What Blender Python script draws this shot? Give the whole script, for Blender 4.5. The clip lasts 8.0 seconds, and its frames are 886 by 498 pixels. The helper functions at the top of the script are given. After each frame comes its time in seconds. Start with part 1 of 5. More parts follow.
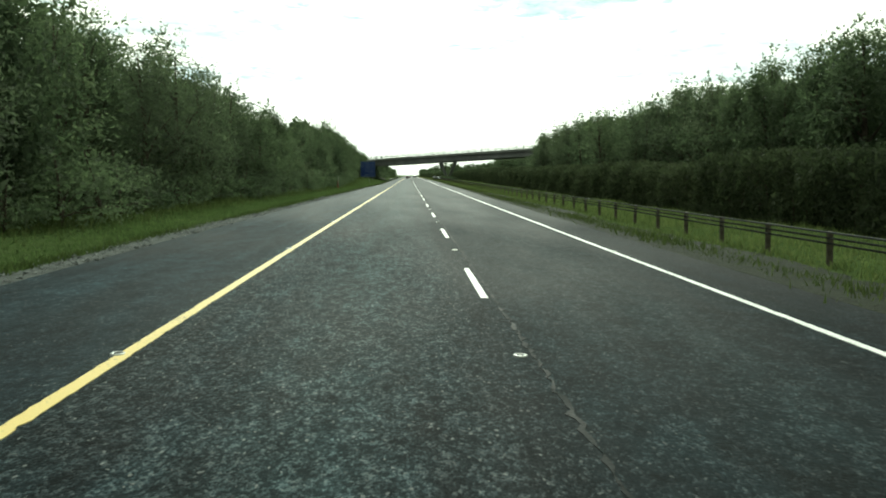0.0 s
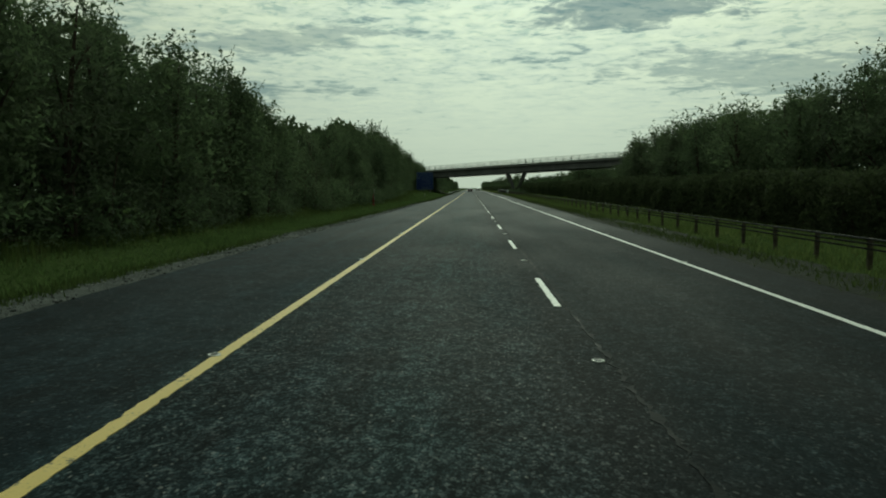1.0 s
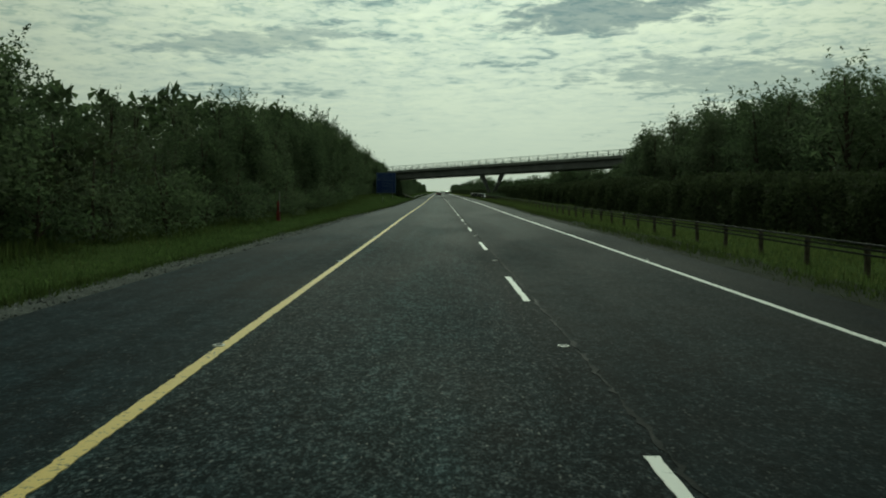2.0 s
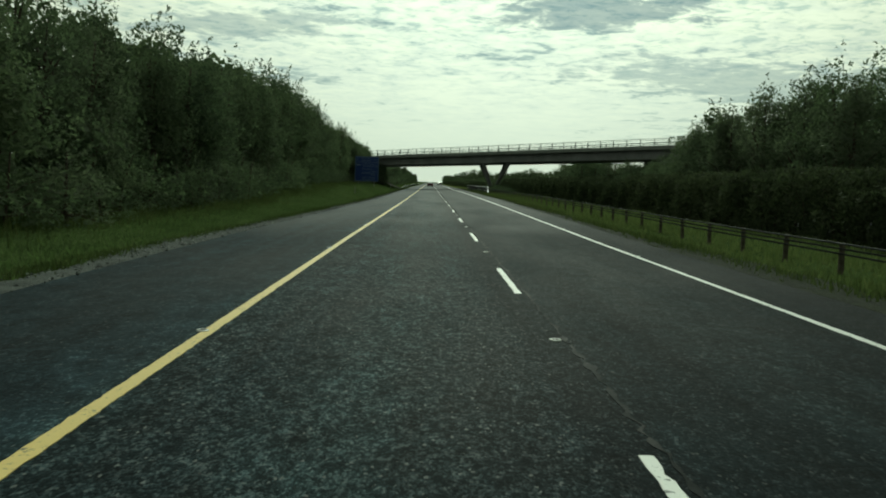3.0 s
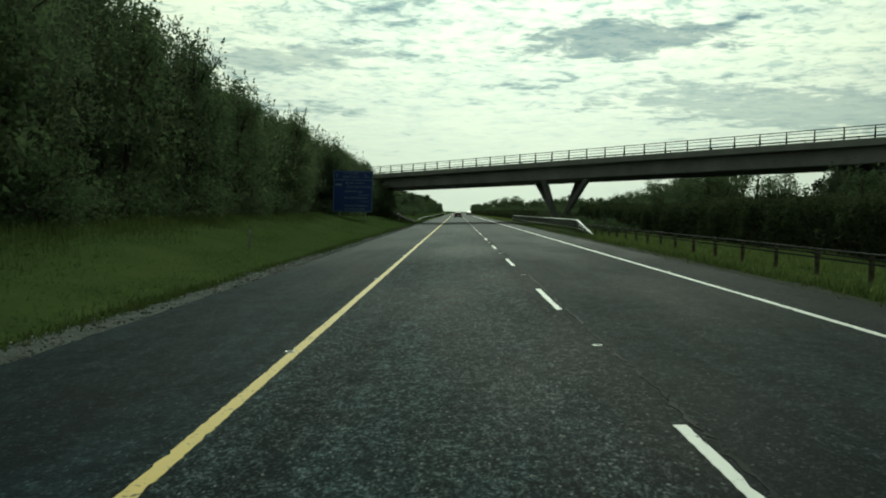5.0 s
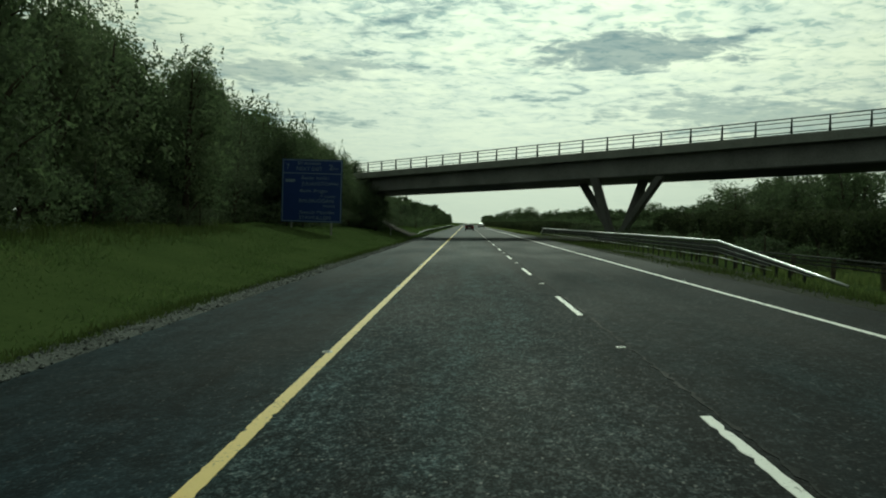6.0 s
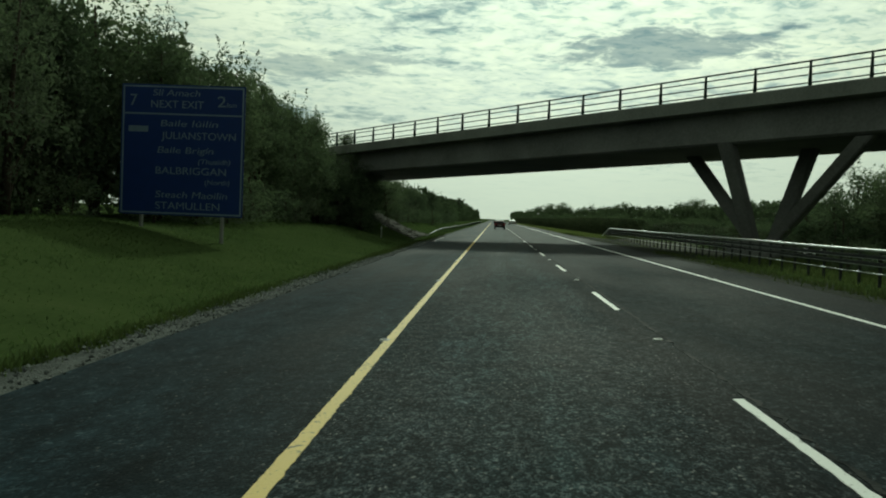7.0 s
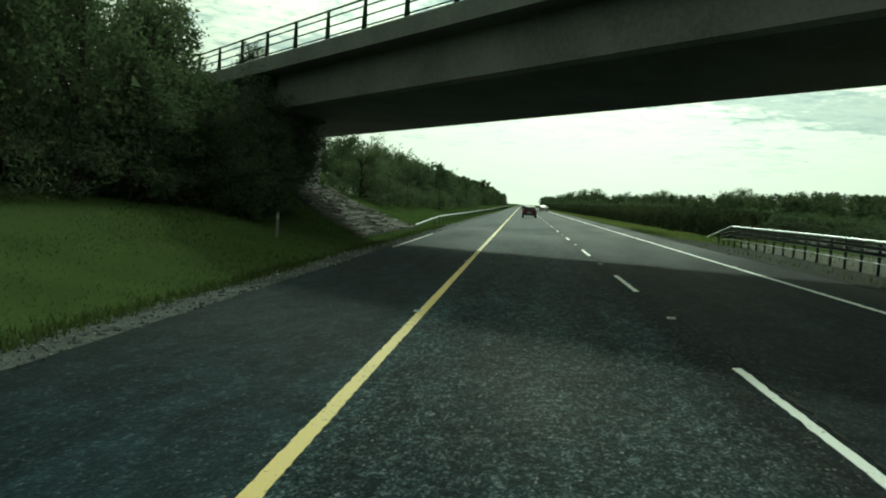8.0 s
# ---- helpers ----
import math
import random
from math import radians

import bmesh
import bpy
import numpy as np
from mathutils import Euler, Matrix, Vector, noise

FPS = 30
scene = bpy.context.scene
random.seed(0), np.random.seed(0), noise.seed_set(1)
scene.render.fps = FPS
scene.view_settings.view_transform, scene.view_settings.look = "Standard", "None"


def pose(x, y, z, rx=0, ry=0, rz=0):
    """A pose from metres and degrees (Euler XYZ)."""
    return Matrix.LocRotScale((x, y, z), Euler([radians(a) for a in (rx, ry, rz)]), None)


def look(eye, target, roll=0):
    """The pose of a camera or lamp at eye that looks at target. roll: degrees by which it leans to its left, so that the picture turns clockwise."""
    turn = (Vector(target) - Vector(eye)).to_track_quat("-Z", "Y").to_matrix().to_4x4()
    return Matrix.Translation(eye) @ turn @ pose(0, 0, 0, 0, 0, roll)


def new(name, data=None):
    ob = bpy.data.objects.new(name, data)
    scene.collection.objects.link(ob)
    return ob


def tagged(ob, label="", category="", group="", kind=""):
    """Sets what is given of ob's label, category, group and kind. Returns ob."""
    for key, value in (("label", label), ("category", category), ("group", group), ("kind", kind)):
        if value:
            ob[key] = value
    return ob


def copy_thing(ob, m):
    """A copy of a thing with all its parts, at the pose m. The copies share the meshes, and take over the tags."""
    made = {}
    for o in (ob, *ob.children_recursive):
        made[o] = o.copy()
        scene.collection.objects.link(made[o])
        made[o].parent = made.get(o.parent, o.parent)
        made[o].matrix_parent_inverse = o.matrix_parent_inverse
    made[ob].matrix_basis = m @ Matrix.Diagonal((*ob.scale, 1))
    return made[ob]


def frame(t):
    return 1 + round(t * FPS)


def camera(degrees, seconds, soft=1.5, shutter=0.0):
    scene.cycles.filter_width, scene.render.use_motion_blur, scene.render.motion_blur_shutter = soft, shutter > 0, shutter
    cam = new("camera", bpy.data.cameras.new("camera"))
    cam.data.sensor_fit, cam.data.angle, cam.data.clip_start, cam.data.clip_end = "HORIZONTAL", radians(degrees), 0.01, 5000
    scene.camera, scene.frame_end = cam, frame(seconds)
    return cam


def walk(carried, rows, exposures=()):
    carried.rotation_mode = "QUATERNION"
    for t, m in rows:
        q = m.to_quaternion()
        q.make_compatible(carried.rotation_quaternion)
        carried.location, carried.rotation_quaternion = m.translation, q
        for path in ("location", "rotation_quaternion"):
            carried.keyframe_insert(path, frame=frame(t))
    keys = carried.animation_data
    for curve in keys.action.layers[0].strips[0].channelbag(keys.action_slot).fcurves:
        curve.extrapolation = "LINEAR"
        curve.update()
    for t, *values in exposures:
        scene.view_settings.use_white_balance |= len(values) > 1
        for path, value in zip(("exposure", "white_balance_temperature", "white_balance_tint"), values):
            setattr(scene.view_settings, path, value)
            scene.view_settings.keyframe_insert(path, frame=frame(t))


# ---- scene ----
# camera
cam = camera(52.64, 8.0, soft=1.95)
PATH = [
    (0.0, pose(-1.034, -12.309, 1.714, 85.253, 0.457, -2.186)),
    (0.2, pose(-1.153, -4.686, 1.689, 85.593, 0.379, -1.341)),
    (0.5, pose(-1.171, 5.88, 1.707, 85.885, 0.664, 0.737)),
    (1.0, pose(-1.23, 23.377, 1.684, 86.095, 0.245, 1.762)),
    (1.5, pose(-1.337, 41.371, 1.711, 86.175, 0.837, 0.615)),
    (1.7, pose(-1.345, 47.98, 1.703, 86.299, 0.737, 0.116)),
    (2.8, pose(-1.397, 87.504, 1.654, 86.103, -2.198, -0.729)),
    (3.0, pose(-1.396, 94.552, 1.639, 85.729, -2.257, -0.811)),
    (3.5, pose(-1.485, 112.196, 1.641, 85.574, -1.767, -0.508)),
    (4.0, pose(-1.489, 129.696, 1.621, 85.78, -0.375, -0.122)),
    (4.5, pose(-1.611, 147.684, 1.616, 86.776, -0.424, 0.261)),
    (4.7, pose(-1.671, 154.689, 1.606, 87.173, -0.899, 0.422)),
    (5.8, pose(-1.94, 193.39, 1.557, 88.137, -1.861, 1.476)),
    (6.0, pose(-2.01, 200.579, 1.536, 88.279, -1.684, 1.503)),
    (6.5, pose(-2.25, 218.093, 1.567, 88.253, -1.94, 2.342)),
    (7.0, pose(-2.3, 235.661, 1.563, 87.947, -2.26, 3.279)),
    (7.5, pose(-2.398, 253.168, 1.558, 87.21, -3.195, 4.083)),
    (8.0, pose(-2.297, 270.633, 1.532, 86.797, -3.783, 5.079)),
]
EXPOSURES = [
    (0.0, 1.28, 6350, -13),
    (0.2, 0.95, 6350, -13),
    (0.5, 0.28, 6350, -15),
    (1.0, -0.26, 6350, -22),
    (1.5, -0.50, 6350, -22),
    (1.7, -0.45, 6350, -22),
    (2.8, 0.14, 6350, -20),
    (5.0, 0.2, 6350, -20),
    (6.0, 0.0, 6350, -21),
    (7.0, -0.02, 6350, -21),
    (7.5, 0.18, 6350, -22),
    (8.0, 0.58, 6300, -28),
]
walk(cam, PATH, EXPOSURES)

# ---- world and sun ----
SUN_ELEV, SUN_AZ = radians(31), radians(4)     # azimuth from +y towards +x
SUN_DIR = Vector((math.sin(SUN_AZ) * math.cos(SUN_ELEV), math.cos(SUN_AZ) * math.cos(SUN_ELEV), math.sin(SUN_ELEV)))


def node(nt, kind, ins=None, **props):
    n = nt.nodes.new(kind)
    for k, v in props.items():
        if k == "operation":
            n.operation = v
        elif k == "sky_type":
            n.sky_type = v
        elif k == "blend_type":
            n.blend_type = v
        elif k == "data_type":
            n.data_type = v
    for k, v in (ins or {}).items():
        if isinstance(v, bpy.types.NodeSocket):
            nt.links.new(v, n.inputs[k])
        else:
            n.inputs[k].default_value = v
    return n


def ramp(nt, fac, stops):
    n = nt.nodes.new("ShaderNodeValToRGB")
    el = n.color_ramp.elements
    while len(el) < len(stops):
        el.new(0.5)
    for e, (p, c) in zip(el, stops):
        e.position = p
        e.color = (c, c, c, 1) if isinstance(c, (int, float)) else (*c, 1)
    nt.links.new(fac, n.inputs["Fac"])
    return n.outputs["Color"]


def math_node(nt, op, a, b=0.0):
    return node(nt, "ShaderNodeMath", {0: a, 1: b}, operation=op).outputs[0]


def mix_rgb(nt, fac, a, b, blend="MIX"):
    n = node(nt, "ShaderNodeMix", data_type="RGBA", blend_type=blend)
    for key, v in ((0, fac), (6, a), (7, b)):
        if isinstance(v, bpy.types.NodeSocket):
            nt.links.new(v, n.inputs[key])
        else:
            n.inputs[key].default_value = v if isinstance(v, (int, float)) else (*v, 1)
    return n.outputs[2]


def build_world():
    w = bpy.data.worlds.new("sky")
    scene.world = w
    w.use_nodes = True
    nt = w.node_tree
    nt.nodes.clear()
    sky = node(nt, "ShaderNodeTexSky", sky_type="NISHITA")
    sky.sun_disc = False
    sky.sun_elevation, sky.sun_rotation = SUN_ELEV, SUN_AZ
    sky.dust_density, sky.ozone_density = 0.4, 3.0
    co = node(nt, "ShaderNodeTexCoord").outputs["Generated"]
    sep = node(nt, "ShaderNodeSeparateXYZ", {0: co})
    up = math_node(nt, "MAXIMUM", sep.outputs[2], 0.0)
    h = math_node(nt, "ADD", up, 0.09)
    px = math_node(nt, "DIVIDE", sep.outputs[0], h)
    py = math_node(nt, "DIVIDE", sep.outputs[1], h)
    flat = node(nt, "ShaderNodeCombineXYZ", {0: px, 1: py, 2: 0.37}).outputs[0]
    big = node(nt, "ShaderNodeTexNoise", {"Vector": flat, "Scale": 0.9, "Detail": 4.0, "Roughness": 0.5, "Distortion": 0.4}).outputs["Fac"]
    small = node(nt, "ShaderNodeTexNoise", {"Vector": flat, "Scale": 7.0, "Detail": 6.0, "Roughness": 0.62, "Distortion": 0.4}).outputs["Fac"]
    cover = ramp(nt, math_node(nt, "ADD", math_node(nt, "MULTIPLY", big, 0.55), math_node(nt, "MULTIPLY", small, 0.45)), [(0.34, 0.0), (0.43, 1.0)])
    # long openings in the cloud layer, with ragged edges
    for cx, cy, sx, sy, lean in ((0.64, 3.50, 2.2, 3.0, 0.25), (1.85, 4.6, 0.75, 1.7, -0.1), (-0.85, 3.9, 1.9, 4.0, 0.2)):
        dx = math_node(nt, "SUBTRACT", px, cx)
        dy = math_node(nt, "ADD", math_node(nt, "SUBTRACT", py, cy), math_node(nt, "MULTIPLY", dx, lean))
        r2 = math_node(nt, "ADD", math_node(nt, "POWER", math_node(nt, "MULTIPLY", dx, sx), 2.0), math_node(nt, "POWER", math_node(nt, "MULTIPLY", dy, sy), 2.0))
        rr = math_node(nt, "ADD", math_node(nt, "SQRT", r2), math_node(nt, "MULTIPLY", math_node(nt, "SUBTRACT", small, 0.5), 2.6))
        cover = math_node(nt, "MULTIPLY", cover, ramp(nt, rr, [(0.62, 0.0 if cx == 0.64 else 0.35), (1.05, 1.0)]))
    low = ramp(nt, up, [(0.04, 1.0), (0.12, 0.0)])
    cover = math_node(nt, "MAXIMUM", cover, low)
    toward = node(nt, "ShaderNodeVectorMath", {0: co, 1: SUN_DIR}, operation="DOT_PRODUCT").outputs["Value"]
    toward = math_node(nt, "MAXIMUM", toward, 0.0)
    glow = math_node(nt, "ADD", 0.20, math_node(nt, "MULTIPLY", math_node(nt, "POWER", toward, 5.5), 1.06))
    ripple = node(nt, "ShaderNodeTexNoise", {"Vector": flat, "Scale": 15.0, "Detail": 4.0, "Roughness": 0.55, "Distortion": 0.7}).outputs["Fac"]
    tone = ramp(nt, math_node(nt, "ADD", math_node(nt, "MULTIPLY", small, 0.6), math_node(nt, "MULTIPLY", big, 0.4)), [(0.36, (0.70, 0.75, 0.74)), (0.46, (0.95, 0.945, 0.88)), (0.60, (1.11, 1.075, 0.95))])
    # rows of small cloudlets, stronger higher up
    dapple = ramp(nt, math_node(nt, "ADD", math_node(nt, "MULTIPLY", ripple, 0.72), math_node(nt, "MULTIPLY", small, 0.28)), [(0.40, (0.66, 0.74, 0.76)), (0.46, (0.94, 0.95, 0.925)), (0.56, (1.06, 1.05, 1.02))])
    tone = mix_rgb(nt, ramp(nt, up, [(0.05, 0.08), (0.12, 0.40), (0.20, 0.95)]), tone, mix_rgb(nt, 1.0, tone, dapple, "MULTIPLY"))
    tone = mix_rgb(nt, ramp(nt, up, [(0.05, 0.85), (0.13, 0.0)]), tone, (1.02, 1.0, 0.905))
    white = node(nt, "ShaderNodeVectorMath", {0: tone, 3: glow}, operation="SCALE").outputs[0]
    gap = node(nt, "ShaderNodeVectorMath", {0: sky.outputs[0], 3: 0.02}, operation="SCALE").outputs[0]
    gap = mix_rgb(nt, 1.0, gap, (0.80, 1.0, 1.12), "MULTIPLY")
    veil = mix_rgb(nt, 0.40, gap, white)
    col = mix_rgb(nt, cover, veil, white)
    bg = node(nt, "ShaderNodeBackground", {"Color": col, "Strength": 1.0})
    node(nt, "ShaderNodeOutputWorld", {"Surface": bg.outputs[0]})


build_world()
sun = new("sun", bpy.data.lights.new("sun", "SUN"))
sun.data.energy, sun.data.angle, sun.data.color = 1.0, radians(3), (1.0, 0.965, 0.90)
sun.matrix_world = look((0, 0, 50), Vector((0, 0, 50)) - SUN_DIR)


# ---- materials ----
def base_mat(name, rough=0.8, metal=0.0):
    m = bpy.data.materials.new(name)
    m.use_nodes = True
    nt = m.node_tree
    b = nt.nodes["Principled BSDF"]
    b.inputs["Roughness"].default_value = rough
    b.inputs["Metallic"].default_value = metal
    return m, nt, b


def coords(nt, sx=1.0, sy=1.0, sz=1.0):
    co = node(nt, "ShaderNodeTexCoord").outputs["Object"]
    return node(nt, "ShaderNodeMapping", {"Vector": co, "Scale": (sx, sy, sz)}).outputs[0]


def noise_tex(nt, vec, scale, detail=4.0, rough=0.6):
    return node(nt, "ShaderNodeTexNoise", {"Vector": vec, "Scale": scale, "Detail": detail, "Roughness": rough}).outputs["Fac"]


def bump(nt, b, height, strength, dist):
    n = node(nt, "ShaderNodeBump", {"Height": height, "Strength": strength, "Distance": dist})
    nt.links.new(n.outputs[0], b.inputs["Normal"])


def mottled(name, dark, light, scale, fine, rough=0.8, metal=0.0, relief=0.3, dist=0.01, spread=(0.35, 0.65)):
    m, nt, b = base_mat(name, rough, metal)
    if rough >= 0.75:
        b.inputs["Specular IOR Level"].default_value = 0.06
    v = coords(nt)
    a = noise_tex(nt, v, scale, 5)
    f = noise_tex(nt, v, fine, 3)
    s = math_node(nt, "ADD", math_node(nt, "MULTIPLY", a, 0.6), math_node(nt, "MULTIPLY", f, 0.4))
    nt.links.new(ramp(nt, s, [(spread[0], dark), (spread[1], light)]), b.inputs["Base Color"])
    nt.links.new(ramp(nt, a, [(0.3, max(rough - 0.12, 0.05)), (0.7, min(rough + 0.1, 1))]), b.inputs["Roughness"])
    bump(nt, b, f, relief, dist)
    return m


def asphalt_mat():
    m, nt, b = base_mat("asphalt", 0.75)
    co = node(nt, "ShaderNodeTexCoord").outputs["Object"]
    x = node(nt, "ShaderNodeSeparateXYZ", {0: co}).outputs[0]
    drawn = coords(nt, 1.0, 0.5, 1.0)
    chip = node(nt, "ShaderNodeTexVoronoi", {"Vector": drawn, "Scale": 52.0, "Randomness": 1.0})
    fine = noise_tex(nt, drawn, 85, 3)
    mid = noise_tex(nt, co, 9, 4)
    streak = noise_tex(nt, coords(nt, 1.0, 0.045, 1.0), 1.6, 5, 0.6)
    patch = noise_tex(nt, coords(nt, 0.5, 0.12, 1.0), 0.8, 4)
    stone = node(nt, "ShaderNodeSeparateColor", {0: chip.outputs["Color"]}).outputs[0]
    # older coarse dressing in lane one, smoother and paler lane two, darker hard shoulder
    wob = math_node(nt, "ADD", x, math_node(nt, "MULTIPLY", math_node(nt, "SUBTRACT", noise_tex(nt, coords(nt, 1, 0.3, 1), 2.0), 0.5), 0.25))
    zone = node(nt, "ShaderNodeMapRange", {0: wob, 1: -7.5, 2: 5.5, 3: 0.0, 4: 1.0}).outputs[0]
    lane = ramp(nt, zone, [(0.0, (0.0084, 0.0149, 0.0191)), (0.27, (0.0090, 0.0158, 0.0202)), (0.295, (0.0152, 0.0253, 0.0292)), (0.36, (0.0124, 0.0211, 0.0252)),
                           (0.44, (0.0184, 0.0308, 0.0342)), (0.51, (0.0140, 0.0231, 0.0270)), (0.545, (0.0100, 0.0170, 0.0202)), (0.556, (0.0052, 0.0093, 0.0115)), (0.588, (0.0060, 0.0104, 0.0126)),
                           (0.60, (0.0081, 0.0140, 0.0168)), (0.66, (0.0084, 0.0144, 0.0172)), (0.72, (0.0109, 0.0183, 0.0211)), (0.80, (0.0078, 0.0135, 0.0163)), (0.86, (0.0066, 0.0116, 0.0144)),
                           (0.90, (0.0053, 0.0094, 0.0118))])
    # coarse open texture in lane one, finer elsewhere
    coarse = ramp(nt, zone, [(0.0, 0.16), (0.27, 0.20), (0.31, 0.58), (0.53, 0.58), (0.60, 0.26), (0.86, 0.22), (0.90, 0.2)])
    sp = ramp(nt, math_node(nt, "ADD", math_node(nt, "MULTIPLY", stone, 0.45), math_node(nt, "MULTIPLY", fine, 0.55)), [(0.26, 0.12), (0.46, 0.70), (0.60, 1.7), (0.76, 4.2)])
    clump = ramp(nt, noise_tex(nt, drawn, 12, 6, 0.85), [(0.39, 0.12), (0.5, 0.80), (0.61, 3.0)])
    grain = mix_rgb(nt, 1.0, sp, clump, "MULTIPLY")
    chips = mix_rgb(nt, coarse, (1.0, 1.0, 1.0), grain)
    level = node(nt, "ShaderNodeSeparateColor", {0: chips}).outputs[0]
    col = mix_rgb(nt, 1.0, lane, math_node(nt, "MINIMUM", level, 2.2), "MULTIPLY")
    # worn tops of the pale chippings
    col = mix_rgb(nt, ramp(nt, math_node(nt, "MULTIPLY", level, 0.12), [(0.26, 0.0), (0.9, 0.8)]), col, (0.125, 0.140, 0.138))
    col = mix_rgb(nt, 1.0, col, ramp(nt, streak, [(0.3, 0.62), (0.7, 1.40)]), "MULTIPLY")
    col = mix_rgb(nt, 1.0, col, ramp(nt, patch, [(0.32, 0.62), (0.65, 1.30)]), "MULTIPLY")
    col = mix_rgb(nt, 1.0, col, ramp(nt, mid, [(0.3, 0.72), (0.7, 1.25)]), "MULTIPLY")
    blot = ramp(nt, noise_tex(nt, coords(nt, 1.0, 0.5, 1.0), 2.6, 5, 0.65), [(0.34, 0.55), (0.52, 1.0), (0.68, 1.40)])
    col = mix_rgb(nt, 1.0, col, blot, "MULTIPLY")
    glint = node(nt, "ShaderNodeSeparateColor", {0: chip.outputs["Color"]}).outputs[1]
    col = mix_rgb(nt, math_node(nt, "MULTIPLY", coarse, ramp(nt, glint, [(0.986, 0.0), (0.994, 0.9)])), col, (0.24, 0.25, 0.25))
    col = mix_rgb(nt, 1.0, col, ramp(nt, zone, [(0.0, 1.34), (0.27, 1.32), (0.32, 1.04), (0.5, 1.0), (0.62, 0.84), (0.86, 0.68)]), "MULTIPLY")
    nt.links.new(col, b.inputs["Base Color"])
    nt.links.new(ramp(nt, patch, [(0.3, 0.70), (0.7, 0.84)]), b.inputs["Roughness"])
    # worn stone tops shine at a flat angle
    flat_view = ramp(nt, node(nt, "ShaderNodeLayerWeight", {"Blend": 0.5}).outputs["Facing"], [(0.94, 0.0), (0.98, 0.09), (1.0, 0.15)])
    shine = ramp(nt, math_node(nt, "MULTIPLY", level, 0.2), [(0.05, 0.014), (0.2, 0.034), (0.6, 0.10)])
    nt.links.new(math_node(nt, "ADD", shine, flat_view), b.inputs["Specular IOR Level"])
    hgt = math_node(nt, "ADD", math_node(nt, "MULTIPLY", chip.outputs["Distance"], -0.7), math_node(nt, "MULTIPLY", fine, 0.4))
    bump(nt, b, hgt, 0.35, 0.012)
    return m


def paint_mat(name, col, worn):
    m, nt, b = base_mat(name, 0.6)
    v = coords(nt)
    w = math_node(nt, "ADD", math_node(nt, "MULTIPLY", noise_tex(nt, v, 28, 4), 0.6), math_node(nt, "MULTIPLY", noise_tex(nt, v, 1.3, 4), 0.4))
    c = ramp(nt, w, [(0.34, (0.06, 0.06, 0.06)), (0.34 + worn, col), (0.9, tuple(min(1, k * 1.08) for k in col))])
    chips = ramp(nt, math_node(nt, "ADD", math_node(nt, "MULTIPLY", noise_tex(nt, v, 9, 4, 0.7), 0.7), math_node(nt, "MULTIPLY", noise_tex(nt, v, 0.5, 2), 0.3)), [(0.60, 0.0), (0.64, 0.85)])
    c = mix_rgb(nt, chips, c, (0.05, 0.055, 0.055))
    nt.links.new(c, b.inputs["Base Color"])
    bump(nt, b, noise_tex(nt, v, 60, 3), 0.4, 0.006)
    return m


def leaf_mat(name, dark, mid, light, through_light=0.25):
    m, nt, b = base_mat(name, 0.85)
    b.inputs["Specular IOR Level"].default_value = 0.03
    isl = node(nt, "ShaderNodeNewGeometry").outputs["Random Per Island"]
    v = coords(nt)
    n = noise_tex(nt, v, 0.7, 3)
    f = math_node(nt, "ADD", math_node(nt, "MULTIPLY", isl, 0.34), math_node(nt, "MULTIPLY", n, 0.62))
    obr = node(nt, "ShaderNodeObjectInfo").outputs["Random"]
    f = math_node(nt, "ADD", f, math_node(nt, "MULTIPLY", math_node(nt, "SUBTRACT", obr, 0.5), 0.25))
    c = ramp(nt, f, [(0.2, dark), (0.5, mid), (0.82, light)])
    nt.links.new(c, b.inputs["Base Color"])
    tr = node(nt, "ShaderNodeBsdfTranslucent", {"Color": mix_rgb(nt, 1.0, c, (0.95, 1.1, 0.82), "MULTIPLY")})
    mx = node(nt, "ShaderNodeMixShader", {0: through_light, 1: b.outputs[0], 2: tr.outputs[0]})
    nt.links.new(mx.outputs[0], nt.nodes["Material Output"].inputs["Surface"])
    return m


def grass_ground_mat():
    m, nt, b = base_mat("grass_ground", 1.0)
    b.inputs["Specular IOR Level"].default_value = 0.0
    v = coords(nt)
    a = noise_tex(nt, v, 0.35, 5)
    f = noise_tex(nt, coords(nt, 1, 0.6, 1), 9, 4)
    s = math_node(nt, "ADD", math_node(nt, "MULTIPLY", a, 0.55), math_node(nt, "MULTIPLY", f, 0.45))
    nt.links.new(ramp(nt, s, [(0.3, (0.041, 0.057, 0.022)), (0.45, (0.055, 0.080, 0.029)), (0.6, (0.071, 0.098, 0.036)), (0.72, (0.096, 0.104, 0.050))]), b.inputs["Base Color"])
    bump(nt, b, f, 0.4, 0.05)
    return m


def pebble_mat():
    m, nt, b = base_mat("pebble", 0.9)
    b.inputs["Specular IOR Level"].default_value = 0.06
    isl = node(nt, "ShaderNodeNewGeometry").outputs["Random Per Island"]
    f = math_node(nt, "ADD", math_node(nt, "MULTIPLY", isl, 0.8), math_node(nt, "MULTIPLY", noise_tex(nt, coords(nt), 30, 3), 0.2))
    nt.links.new(ramp(nt, f, [(0.1, (0.060, 0.066, 0.066)), (0.5, (0.16, 0.17, 0.168)), (0.75, (0.28, 0.29, 0.285)), (0.95, (0.48, 0.49, 0.48))]), b.inputs["Base Color"])
    return m


def plain_mat(name, col, rough=0.5, metal=0.0):
    return mottled(name, tuple(k * 0.85 for k in col), tuple(min(1, k * 1.1) for k in col), 3.0, 40.0, rough, metal, 0.05, 0.002)


